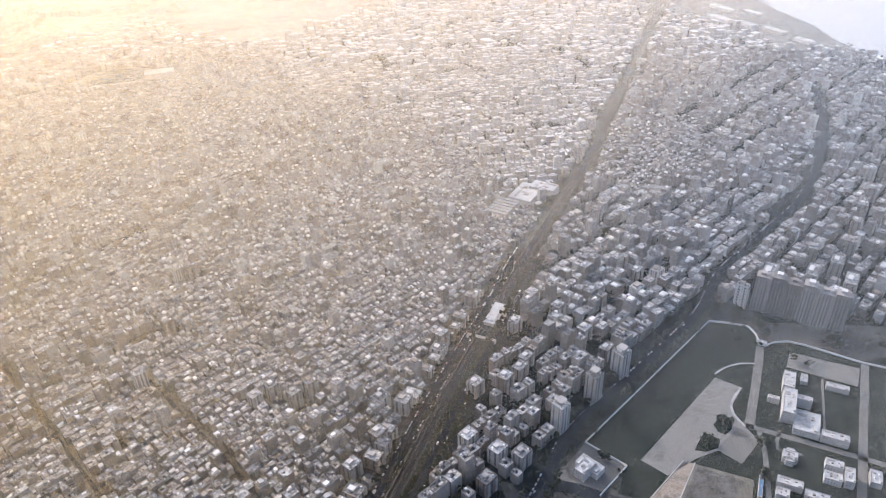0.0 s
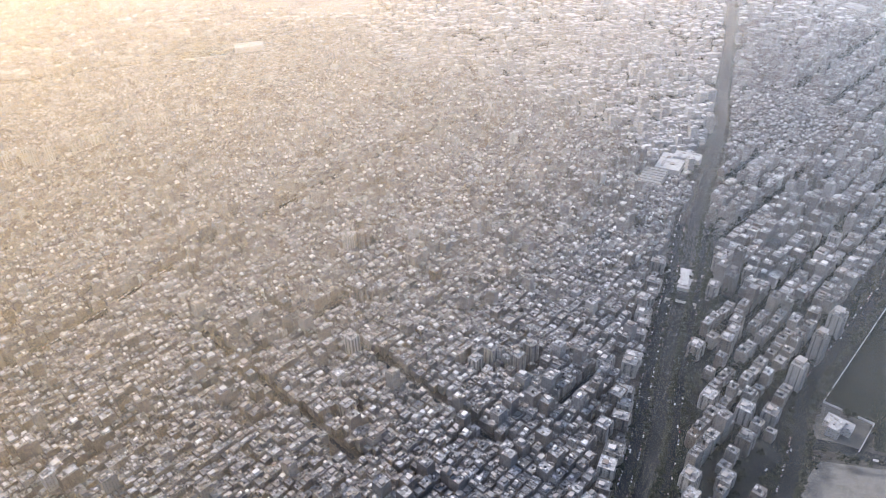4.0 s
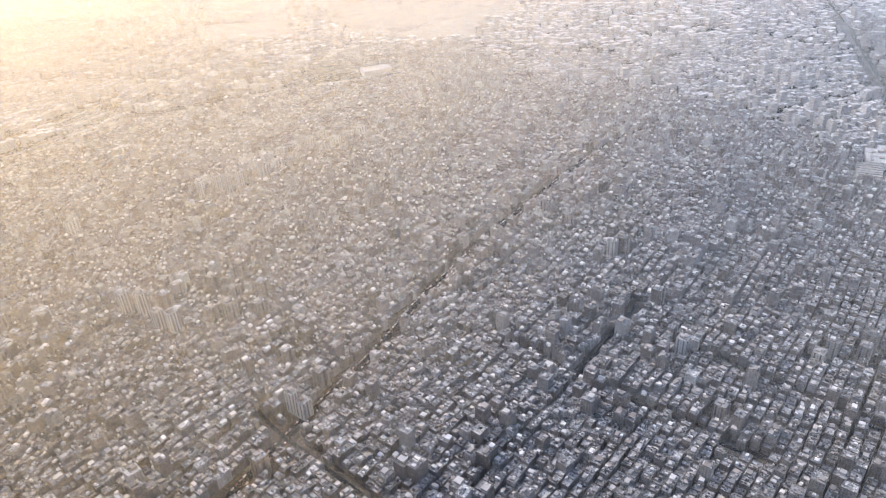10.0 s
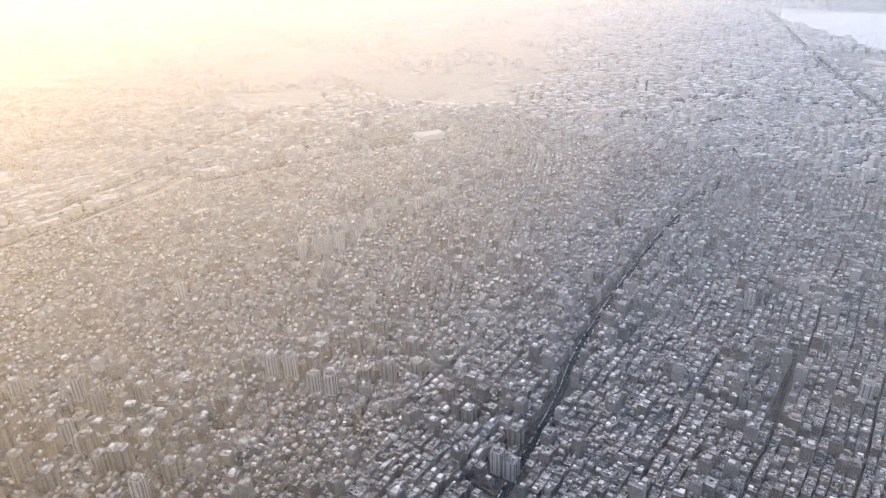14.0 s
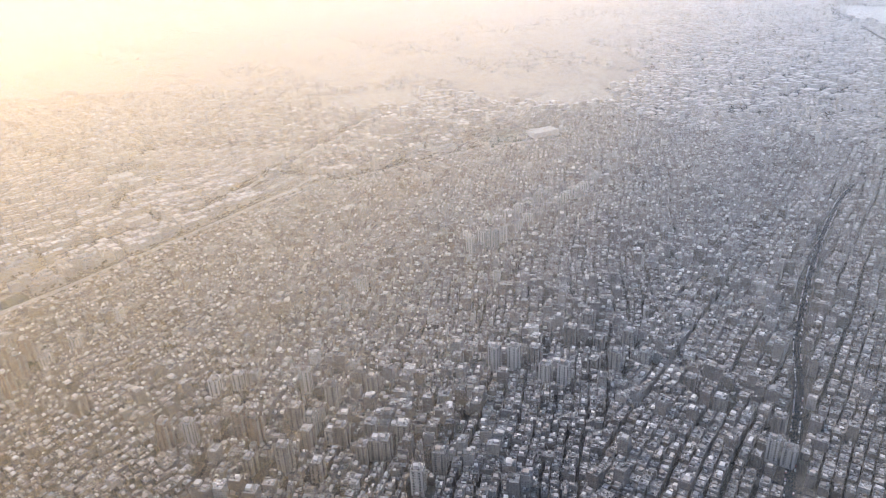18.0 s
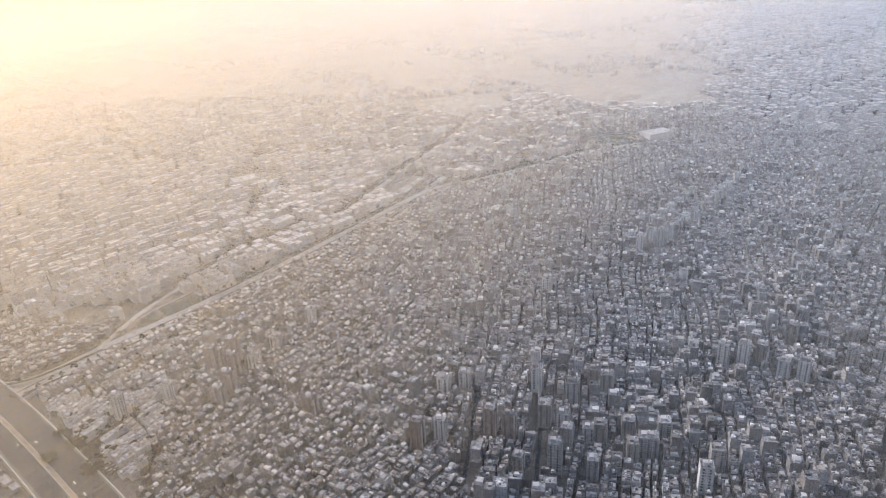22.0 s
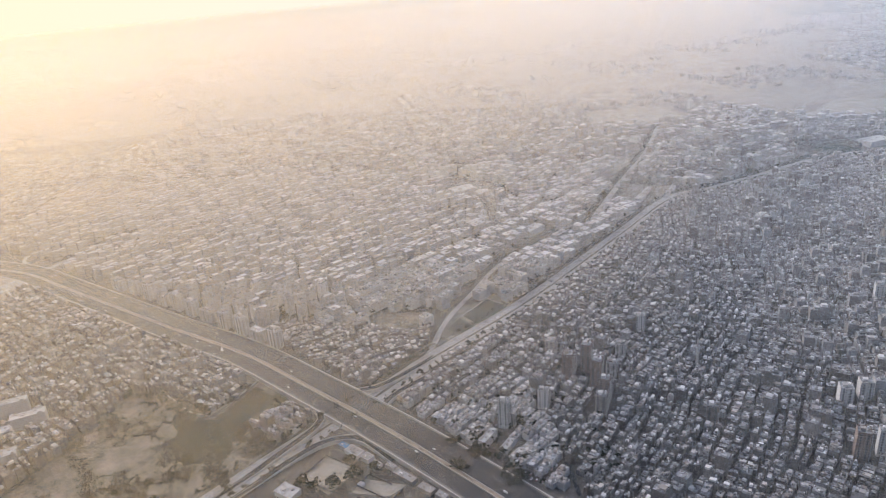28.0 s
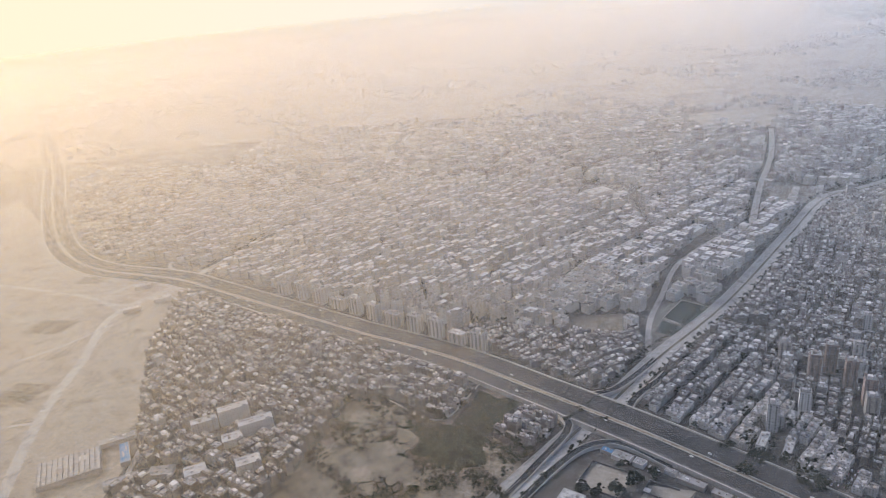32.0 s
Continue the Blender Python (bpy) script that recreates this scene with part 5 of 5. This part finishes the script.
def make_tree(seed, r, h, label):
    rng = np.random.default_rng(seed)
    ob = base("street_tree", label, "tree", "street trees")
    drum_part("trunk", ob, M_BARK, "", 0, 0, 0, 0.28, h * 0.95, n=7, top=0.5)
    for k in range(3):
        a = 2.1 * k + seed
        limb = drum(0, 0, 0, 0.14, r * 0.8, 5, top=0.4)
        rot = Euler((0.7, 0, a)).to_matrix()
        lv = np.array([rot @ Vector(c) for c in limb[0]]) + np.array([0, 0, h * 0.75])
        me = bpy.data.meshes.new("limb")
        me.from_pydata([tuple(c) for c in lv], [], [tuple(dict.fromkeys(int(i) for i in f)) for f in limb[1]])
        me.materials.append(M_BARK)
        lo = new("limb", me)
        lo.parent = ob
    v, q = clumps(rng, 26, r, h)
    part("crown", (v, q), M_LEAF_ONE, ob)
    return ob


def trees():
    rng = np.random.default_rng(5)
    protos = [make_tree(1, 4.2, 6.0, "dark dusty street tree with a broad crown"), make_tree(2, 3.3, 5.0, "small dark street tree"), make_tree(3, 5.0, 7.5, "tall dark street tree with an uneven crown")]
    pts = []

    def scatter(n, x0, y0, x1, y1, test, spread=3):
        x, y = rng.uniform(x0, x1, n), rng.uniform(y0, y1, n)
        clump = np.sin(x / 37) * np.sin(y / 29) + rng.normal(0, 0.6, n)
        ok = test(x, y) & (clump > -0.3) & is_free(x, y)
        pts.append(np.c_[x[ok], y[ok]])

    scatter(30000, 1040, 520, 2250, 2300, lambda x, y: (x > RAIL_X(y) + 29) & ~inside(PARK, x, y) & (x < 1250 + 0.45 * y))
    scatter(900, -1100, 640, -780, 1000, lambda x, y: (x > CANAL_X(y) + 26) & (y > RING_Y(x) + 38))
    scatter(9000, -2000, 1000, 60, 2600, lambda x, y: BEYOND(x, y))
    scatter(16000, 300, 2000, 2200, 4200, lambda x, y: ~inside(DESERT, x, y))
    scatter(12000, 350, 1250, 1500, 2300, lambda x, y: inside(NORTH_GARDEN, x, y))
    scatter(500, -1330, 700, -1180, 860, lambda x, y: y < RING_Y(x) - 44)
    for line, off, gap in ((NEAR_RAIL, -28, 5), (NEAR_RAIL, -12, 6), (NEAR_RAIL, 11.5, 9), (NEAR_RAIL, 28, 12), (RAIL, -13, 6), (PARK_ROAD, 12, 10), (CANAL, 19, 14), (CANAL, -19, 18), (BOULEVARD, 13, 12), (PARK_ROAD, -12, 9)):
        p = beside(line, off)
        t = np.r_[0, np.cumsum(np.hypot(*np.diff(p, axis=0).T))]
        u = np.arange(0, t[-1], gap) + rng.uniform(-3, 3, len(np.arange(0, t[-1], gap)))
        pts.append(np.c_[np.interp(u, t, p[:, 0]), np.interp(u, t, p[:, 1])] + rng.normal(0, 0.8, (len(u), 2)))
    # groves in the park
    for cx, cy, r, n in ((1437, 771, 8, 16), (1411, 736, 8, 16), (1477, 743, 7, 10), (1500, 950, 30, 20), (1468, 690, 7, 14), (1456, 650, 6, 14), (1400, 950, 40, 12), (1560, 900, 16, 8), (1290, 700, 6, 6), (1252, 760, 8, 10), (1490, 1000, 16, 34), (1530, 975, 14, 16), (1610, 945, 18, 14), (1680, 950, 20, 12), (-1106, 660, 7, 12), (-1084, 675, 8, 16), (-1064, 683, 7, 10), (-1145, 665, 8, 12), (-1128, 655, 6, 8), (-1096, 702, 6, 8), (-972, 732, 9, 14), (-945, 745, 8, 10), (-940, 710, 12, 18), (-962, 688, 10, 14), (-902, 668, 16, 26), (-895, 700, 10, 12), (-915, 909, 8, 10), (-1385, 838, 7, 12), (-1440, 846, 6, 8)):
        a, q = rng.uniform(0, 6.28, n), r * np.sqrt(rng.random(n))
        pts.append(np.c_[cx + q * np.cos(a), cy + q * np.sin(a)])
    p = np.concatenate(pts)
    p = p[(p[:, 1] > 480)]
    order = np.argsort(p[:, 1])
    p = p[order]
    for k in range(70):
        placed(protos[k % 3], p[k * 3, 0], p[k * 3, 1], float(rng.uniform(0, 360)), (1, 1, float(rng.uniform(0.85, 1.2))))
    rest = np.delete(p, np.arange(70) * 3, axis=0)
    shapes = [clumps(rng, 8, 1.0, 1.15) for _ in range(6)]
    vs, qs, count = [], [], 0
    for k, (x, y) in enumerate(rest):
        v, q = shapes[k % 6]
        r = rng.uniform(3.0, 6.0)
        a = rng.uniform(0, 6.28)
        c, s = math.cos(a), math.sin(a)
        vs.append(np.c_[x + r * (v[:, 0] * c - v[:, 1] * s), y + r * (v[:, 0] * s + v[:, 1] * c), v[:, 2] * r * 1.1 + 0.8])
        qs.append(q + count)
        count += len(v)
    tagged(new("tree_canopy", mesh_of("tree_canopy", np.concatenate(vs), np.concatenate(qs), [M_LEAF])), "dark dusty trees along streets and in gardens", "trees", kind="stuff")
    # scrub on the dry field
    n = 9000
    x, y = rng.uniform(-1560, -1205, n), rng.uniform(510, 860, n)
    ok = inside(DRY, x, y) & (np.sin(x / 31 + y / 60) * np.sin(y / 17 + x / 90) + 0.5 * np.sin(x / 9 + y / 13) + rng.normal(0, 0.25, n) > 0.38)
    vs, qs, count = [], [], 0
    for k in np.flatnonzero(ok):
        v, q = shapes[k % 6]
        r = rng.uniform(1.6, 4.4)
        vs.append(np.c_[x[k] + r * v[:, 0], y[k] + r * v[:, 1], v[:, 2] * r * 0.5])
        qs.append(q + count)
        count += len(v)
    tagged(new("scrub", mesh_of("scrub", np.concatenate(vs), np.concatenate(qs), [M_LEAF])), "dark scrub bushes on the dry field", "scrub", kind="stuff")
    print("trees", len(p))


trees()


# ---- park and compound details ----
sheet("parade_ground", M_SANDY_PATH, 0.2, poly=[(1442, 854), (1473, 838), (1454, 803), (1454, 790), (1463, 768), (1474, 748), (1447, 708), (1424, 726), (1394, 709), (1360, 681), (1332, 701)], label="pale bare parade ground in the park")
sheet("paved_square", M_SHOULDER, 0.26, poly=[(1450, 761), (1473, 744), (1447, 708), (1423, 729)], label="pale paved square beside the parade ground")
for pts in ([(1425, 768), (1441, 788), (1449, 777), (1446, 762), (1437, 752), (1428, 756)], [(1396, 723), (1405, 741), (1417, 750), (1429, 744), (1425, 730), (1409, 722)]):
    sheet("planted_island", M_GRASS, 0.3, poly=pts, label="dark planted island in the parade ground")
sheet("drill_yard", M_SANDY_PATH, 0.2, poly=[(1552, 917), (1635, 892), (1621, 856), (1540, 885)], label="pale bare drill yard")
sheet("playing_field", M_SHADE_YARD, 0.22, poly=[(1396, 698), (1443, 684), (1413, 622), (1365, 632)], label="dry brown playing field with a sand border")
sheet("field_border", M_DRY, 0.16, poly=[(1380, 706), (1456, 686), (1430, 600), (1325, 632)], label="brown earth round a playing field")
sheet("running_track", M_MEDIAN, 0.2, poly=[(1381, 703), (1393, 703), (1361, 632), (1332, 638)], label="reddish earth strip beside the playing field")
for pts, wide in (([(1394, 704), (1361, 631)], 1.4), ([(1443, 861), (1458, 875), (1480, 886), (1500, 888)], 2.5), ([(1381, 706), (1331, 638)], 1.2), ([(1472, 838), (1455, 811), (1453, 790), (1463, 768)], 3)):
    sheet("foot_path", M_PALE_ROAD, 0.34, line=smooth(pts), width=wide, label="narrow pale footpath in the park")
for pts, wide in (([(1515, 925), (1490, 840), (1466, 765)], 11), ([(1450, 775), (1530, 750), (1590, 731), (1650, 712)], 8), ([(1646, 905), (1608, 795), (1568, 678), (1540, 600)], 10), ([(1478, 765), (1476, 722), (1464, 650), (1452, 600)], 6), ([(1580, 866), (1556, 772)], 3), ([(1503, 767), (1493, 736), (1520, 730)], 4)):
    sheet("park_path", M_SHOULDER, 0.3, line=smooth(pts), width=wide, label="pale paved road through the park")
for pts in ([(1454, 975), (1268, 720)], [(1268, 720), (1315, 689)], [(1315, 689), (1282, 643)], [(1454, 975), (1508, 967), (1515, 930)], [(1520, 925), (1556, 939), (1641, 904)], [(1641, 904), (1690, 890)]):
    ridge(np.array(smooth(pts, 20)), 0.9, 0, 3.0, "park_wall", M_WHITE_WALL, "long whitish wall round the park")
hall("gatehouse", 1517, 930, -18, 14, 6, 5, "small white gatehouse in the park wall", M_WHITE)
for pts in ([(-934, 1124), (-896, 1093)], [(-896, 1093), (-948, 1033)], [(-976, 1064), (-934, 1124)], [(-948, 1033), (-976, 1064)]):
    ridge(np.array(smooth(pts, 20)), 0.7, 0, 1.2, "pitch_wall", M_KERB, "low pale wall round a sports pitch")
ridge(np.array(smooth([(-1385, 850), (-1311, 801), (-1262, 886)], 20)), 0.9, 0, 2.5, "field_wall", M_KERB, "pale wall along the field")


def ruins():
    """Low broken yard walls on the bare lots."""
    rng = np.random.default_rng(31)
    for k, (x, y, w, d) in enumerate(((-1116, 682, 50, 46), (-1052, 657, 50, 22), (-1065, 617, 44, 32), (-1140, 610, 40, 26), (-1100, 570, 36, 30), (-1020, 560, 40, 30), (-1000, 610, 26, 18))):
        rows = []
        for a, b, c, e in ((-w / 2, -d / 2, w / 2, -d / 2 + 0.6), (-w / 2, d / 2 - 0.6, w / 2 * float(rng.uniform(0.2, 1)), d / 2), (-w / 2, -d / 2, -w / 2 + 0.6, d / 2), (w / 2 - 0.6, -d / 2, w / 2, d / 2 * float(rng.uniform(-0.2, 1)))):
            rows.append((a, b, 0, c, e, float(rng.uniform(1.8, 3.0))))
        ob = base("yard_wall", "broken grey yard wall on a bare lot", "wall", "yard walls")
        part("wall", cuboids(rows), M_GREY_WALL, ob)
        part("hut", cuboids([(-w / 2 + 0.6, -d / 2 + 0.6, 0, -w / 2 + 7, -d / 2 + 6, 3), (-w / 2 + 0.4, -d / 2 + 0.4, 3, -w / 2 + 7.3, -d / 2 + 6.3, 3.2)]), M_SHED, ob)
        ob.matrix_basis = pose(x, y, 0, 0, 0, -34 + float(rng.normal(0, 5)))


ruins()


# ---- vehicles ----
def make_car(label, paint, van=False):
    ob = base("van" if van else "car", label, "van" if van else "car", "vehicles on the roads")
    long, high = (5.4, 1.3) if van else (4.3, 0.62)
    m = blotched(label.split()[0] + "_paint", [paint, tuple(c * 0.85 for c in paint)], 3, 0.5, 0.35)
    part("body", cuboids([(-long / 2, -0.88, 0.35, long / 2, 0.88, 0.35 + high), (-long / 2 + 0.1, -0.82, 0.3, long / 2 - 0.1, 0.82, 0.5 + high)]), m, ob)
    part("cabin", cuboids([(-long * 0.32, -0.78, 0.4 + high, long * 0.2, 0.78, 1.35 + high * 0.5)]), M_GLASS, ob, "dark glazed cabin")
    part("roof", cuboids([(-long * 0.28, -0.74, 1.35 + high * 0.5, long * 0.16, 0.74, 1.42 + high * 0.5)]), m, ob)
    for sx in (-0.32, 0.32):
        for sy in (-0.8, 0.66):
            part("wheel", cuboids([(long * sx - 0.3, sy, 0.05, long * sx + 0.3, sy + 0.14, 0.6), (long * sx - 0.22, sy - 0.01, 0.0, long * sx + 0.22, sy + 0.15, 0.66)]), M_TYRE, ob)
    return ob


def cars():
    rng = np.random.default_rng(9)
    protos = [make_car("white sedan car on the road", (0.75, 0.75, 0.74)), make_car("dark grey sedan car on the road", (0.05, 0.05, 0.055)), make_car("silver sedan car on the road", (0.45, 0.46, 0.47)), make_car("white minibus van on the road", (0.7, 0.69, 0.66), True)]
    spots = []
    for line, z, offs, n in ((RING, RZ, (-6, -12, -18.5, -25, 11, 15, 22), 46), (CANAL, CZ, (6, 12, -6, -12), 18), (AVENUE, np.full(len(AVENUE), 0.3), (-3, 3), 10), (RAIL, np.full(len(RAIL), 0.3), (16, 24, -17, -23), 18), (PARK_ROAD, np.full(len(PARK_ROAD), 0.3), (5, -5), 8), (EAST_ROAD, np.full(len(EAST_ROAD), 0.33), (4, -4), 8)):
        seen = [k for k in range(1, len(line) - 1) if 500 < line[k][1] < 1300]
        for _ in range(n):
            k = int(rng.choice(seen))
            off = float(rng.choice(offs))
            q = beside(line, off)
            d = q[k + 1] - q[k]
            u = rng.random()
            p = q[k] + d * u
            spots.append((p[0], p[1], z[k] * (1 - u) + z[k + 1] * u + 0.06, math.degrees(math.atan2(d[1], d[0])) + (180 if off > 0 else 0)))
    for k, (x, y, z, a) in enumerate(spots):
        ob = placed(protos[(0, 0, 3, 1, 2, 0)[int(rng.integers(6))]], x, y, a)
        ob.location.z = z
    # rows of parked cars too many to count, along the kerbs and in a lot
    v, q, count = [], [], 0
    parked = []
    for line, off, gap in ((NEAR_RAIL, 26, 6.2), (NEAR_RAIL, 13.5, 7), (NEAR_RAIL, -25.5, 7), (AVENUE, 4.6, 6.5), (AVENUE, -4.6, 6.5), (PARK_ROAD, 8, 7.5)):
        p = beside(line, off)
        t = np.r_[0, np.cumsum(np.hypot(*np.diff(p, axis=0).T))]
        for u in np.arange(5, t[-1] - 5, gap):
            if rng.random() < 0.55:
                x, y = np.interp(u, t, p[:, 0]), np.interp(u, t, p[:, 1])
                x2, y2 = np.interp(u + 2, t, p[:, 0]), np.interp(u + 2, t, p[:, 1])
                if 480 < y < 1600:
                    parked.append((x, y, math.atan2(y2 - y, x2 - x)))
    for i in range(9):
        for j in range(5):
            parked.append((-893 + 6 * i, 672 + 8 * j - 2 * i, radians(60)))
    for x, y, a in parked:
        c, s = math.cos(a), math.sin(a)
        cv, cq = cuboids([(-2.1, -0.85, 0.4, 2.1, 0.85, 1.1), (-1.3, -0.75, 1.1, 0.9, 0.75, 1.7)])
        v.append(np.c_[x + cv[:, 0] * c - cv[:, 1] * s, y + cv[:, 0] * s + cv[:, 1] * c, cv[:, 2] + 0.1])
        q.append(cq + count)
        count += len(cv)
    tagged(new("parked_cars", mesh_of("parked_cars", np.concatenate(v), np.concatenate(q), [M_CAR])), "rows of small parked cars at the kerbs", "parked cars", kind="stuff")


M_TYRE = blotched("tyre_rubber", [(0.02, 0.02, 0.02), (0.03, 0.03, 0.03)], 2, 0.3)
M_CAR = house_paint("car_paint", [(0.7, 0.7, 0.69), (0.05, 0.05, 0.055), (0.4, 0.41, 0.42), (0.25, 0.06, 0.05), (0.75, 0.74, 0.72), (0.1, 0.12, 0.2)], 0.05, rough=0.35)
cars()


# ---- haze: made-up strips standing in for it, far thinner than can be seen singly, that scatter the sun's light onward ----
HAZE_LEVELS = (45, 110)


def haze_tint(name, onward, back, forward, share):
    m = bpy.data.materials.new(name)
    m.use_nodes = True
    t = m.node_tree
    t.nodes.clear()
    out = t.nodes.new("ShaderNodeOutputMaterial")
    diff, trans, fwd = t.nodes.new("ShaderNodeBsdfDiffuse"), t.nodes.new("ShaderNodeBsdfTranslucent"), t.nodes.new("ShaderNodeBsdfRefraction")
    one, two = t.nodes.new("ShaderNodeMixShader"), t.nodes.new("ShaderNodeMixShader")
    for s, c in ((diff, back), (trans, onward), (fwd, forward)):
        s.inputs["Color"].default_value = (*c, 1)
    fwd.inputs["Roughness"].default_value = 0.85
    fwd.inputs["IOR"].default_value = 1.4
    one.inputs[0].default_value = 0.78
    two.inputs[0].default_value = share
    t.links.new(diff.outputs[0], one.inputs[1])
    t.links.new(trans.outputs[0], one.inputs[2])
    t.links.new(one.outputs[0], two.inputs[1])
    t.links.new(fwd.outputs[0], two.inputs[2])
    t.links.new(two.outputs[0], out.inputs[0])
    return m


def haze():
    # Glow and haze hues are put into the strips' colours: warm sunward, bluish elsewhere.
    warm = haze_tint("warm_haze_tint", (0.535, 0.40, 0.2), (0.42, 0.47, 0.53), (0.62, 0.415, 0.155), 0.155)
    cool = haze_tint("cool_haze", (0.505, 0.555, 0.61), (0.56, 0.63, 0.71), (0.55, 0.475, 0.36), 0.155)
    # warm strips face the sun's side, for its glow; the lean thins haze nearby; each sheet is laid twice, a little
    # turned
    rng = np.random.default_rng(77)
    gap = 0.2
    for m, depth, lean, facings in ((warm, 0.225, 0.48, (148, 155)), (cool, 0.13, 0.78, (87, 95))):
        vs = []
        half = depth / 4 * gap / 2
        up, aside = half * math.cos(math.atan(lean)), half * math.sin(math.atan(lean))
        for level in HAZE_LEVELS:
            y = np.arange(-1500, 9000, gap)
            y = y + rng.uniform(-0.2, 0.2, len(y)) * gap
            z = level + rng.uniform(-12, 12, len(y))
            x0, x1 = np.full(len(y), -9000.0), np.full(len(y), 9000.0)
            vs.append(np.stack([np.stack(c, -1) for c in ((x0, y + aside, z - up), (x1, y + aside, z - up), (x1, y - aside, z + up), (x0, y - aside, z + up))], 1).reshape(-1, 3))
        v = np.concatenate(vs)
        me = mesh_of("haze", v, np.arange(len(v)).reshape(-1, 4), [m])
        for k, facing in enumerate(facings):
            ob = tagged(new("haze", me), "thin tinted strips standing in for haze over the city", "haze", kind="stuff")
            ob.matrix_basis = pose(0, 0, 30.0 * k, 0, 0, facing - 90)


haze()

# ---- distance: glowing backdrop painted with the horizon's haze, behind everything ----
def horizon():
    m = bpy.data.materials.new("hazy_distance_glow")
    m.use_nodes = True
    t = m.node_tree
    p = t.nodes["Principled BSDF"]
    g = t.nodes.new("ShaderNodeNewGeometry")
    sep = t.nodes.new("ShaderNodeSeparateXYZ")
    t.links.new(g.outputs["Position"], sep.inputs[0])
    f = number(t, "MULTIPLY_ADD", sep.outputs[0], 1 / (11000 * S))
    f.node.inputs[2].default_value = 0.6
    # Haze and sunward glow are painted here as emission, yellower toward -x.
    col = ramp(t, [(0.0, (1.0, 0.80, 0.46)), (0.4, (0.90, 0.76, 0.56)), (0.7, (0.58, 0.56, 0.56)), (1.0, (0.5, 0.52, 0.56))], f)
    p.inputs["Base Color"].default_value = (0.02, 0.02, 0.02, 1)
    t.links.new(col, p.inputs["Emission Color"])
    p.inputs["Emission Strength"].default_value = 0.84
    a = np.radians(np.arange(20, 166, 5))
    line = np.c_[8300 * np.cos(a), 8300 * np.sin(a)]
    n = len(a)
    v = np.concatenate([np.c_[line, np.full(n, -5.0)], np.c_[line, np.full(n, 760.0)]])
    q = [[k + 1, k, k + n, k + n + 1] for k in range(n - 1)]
    far = tagged(new("backdrop", mesh_of("backdrop", v, q, [m])), "glowing backdrop painted as warm haze at the horizon", "backdrop", kind="structure")
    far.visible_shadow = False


horizon()

# ---- lay the model down at its scale ----
for me in bpy.data.meshes:
    me.transform(Matrix.Diagonal((S, S, S, 1)))
for ob in scene.objects:
    if ob.type in ("MESH", "EMPTY"):
        ob.location = ob.location * S
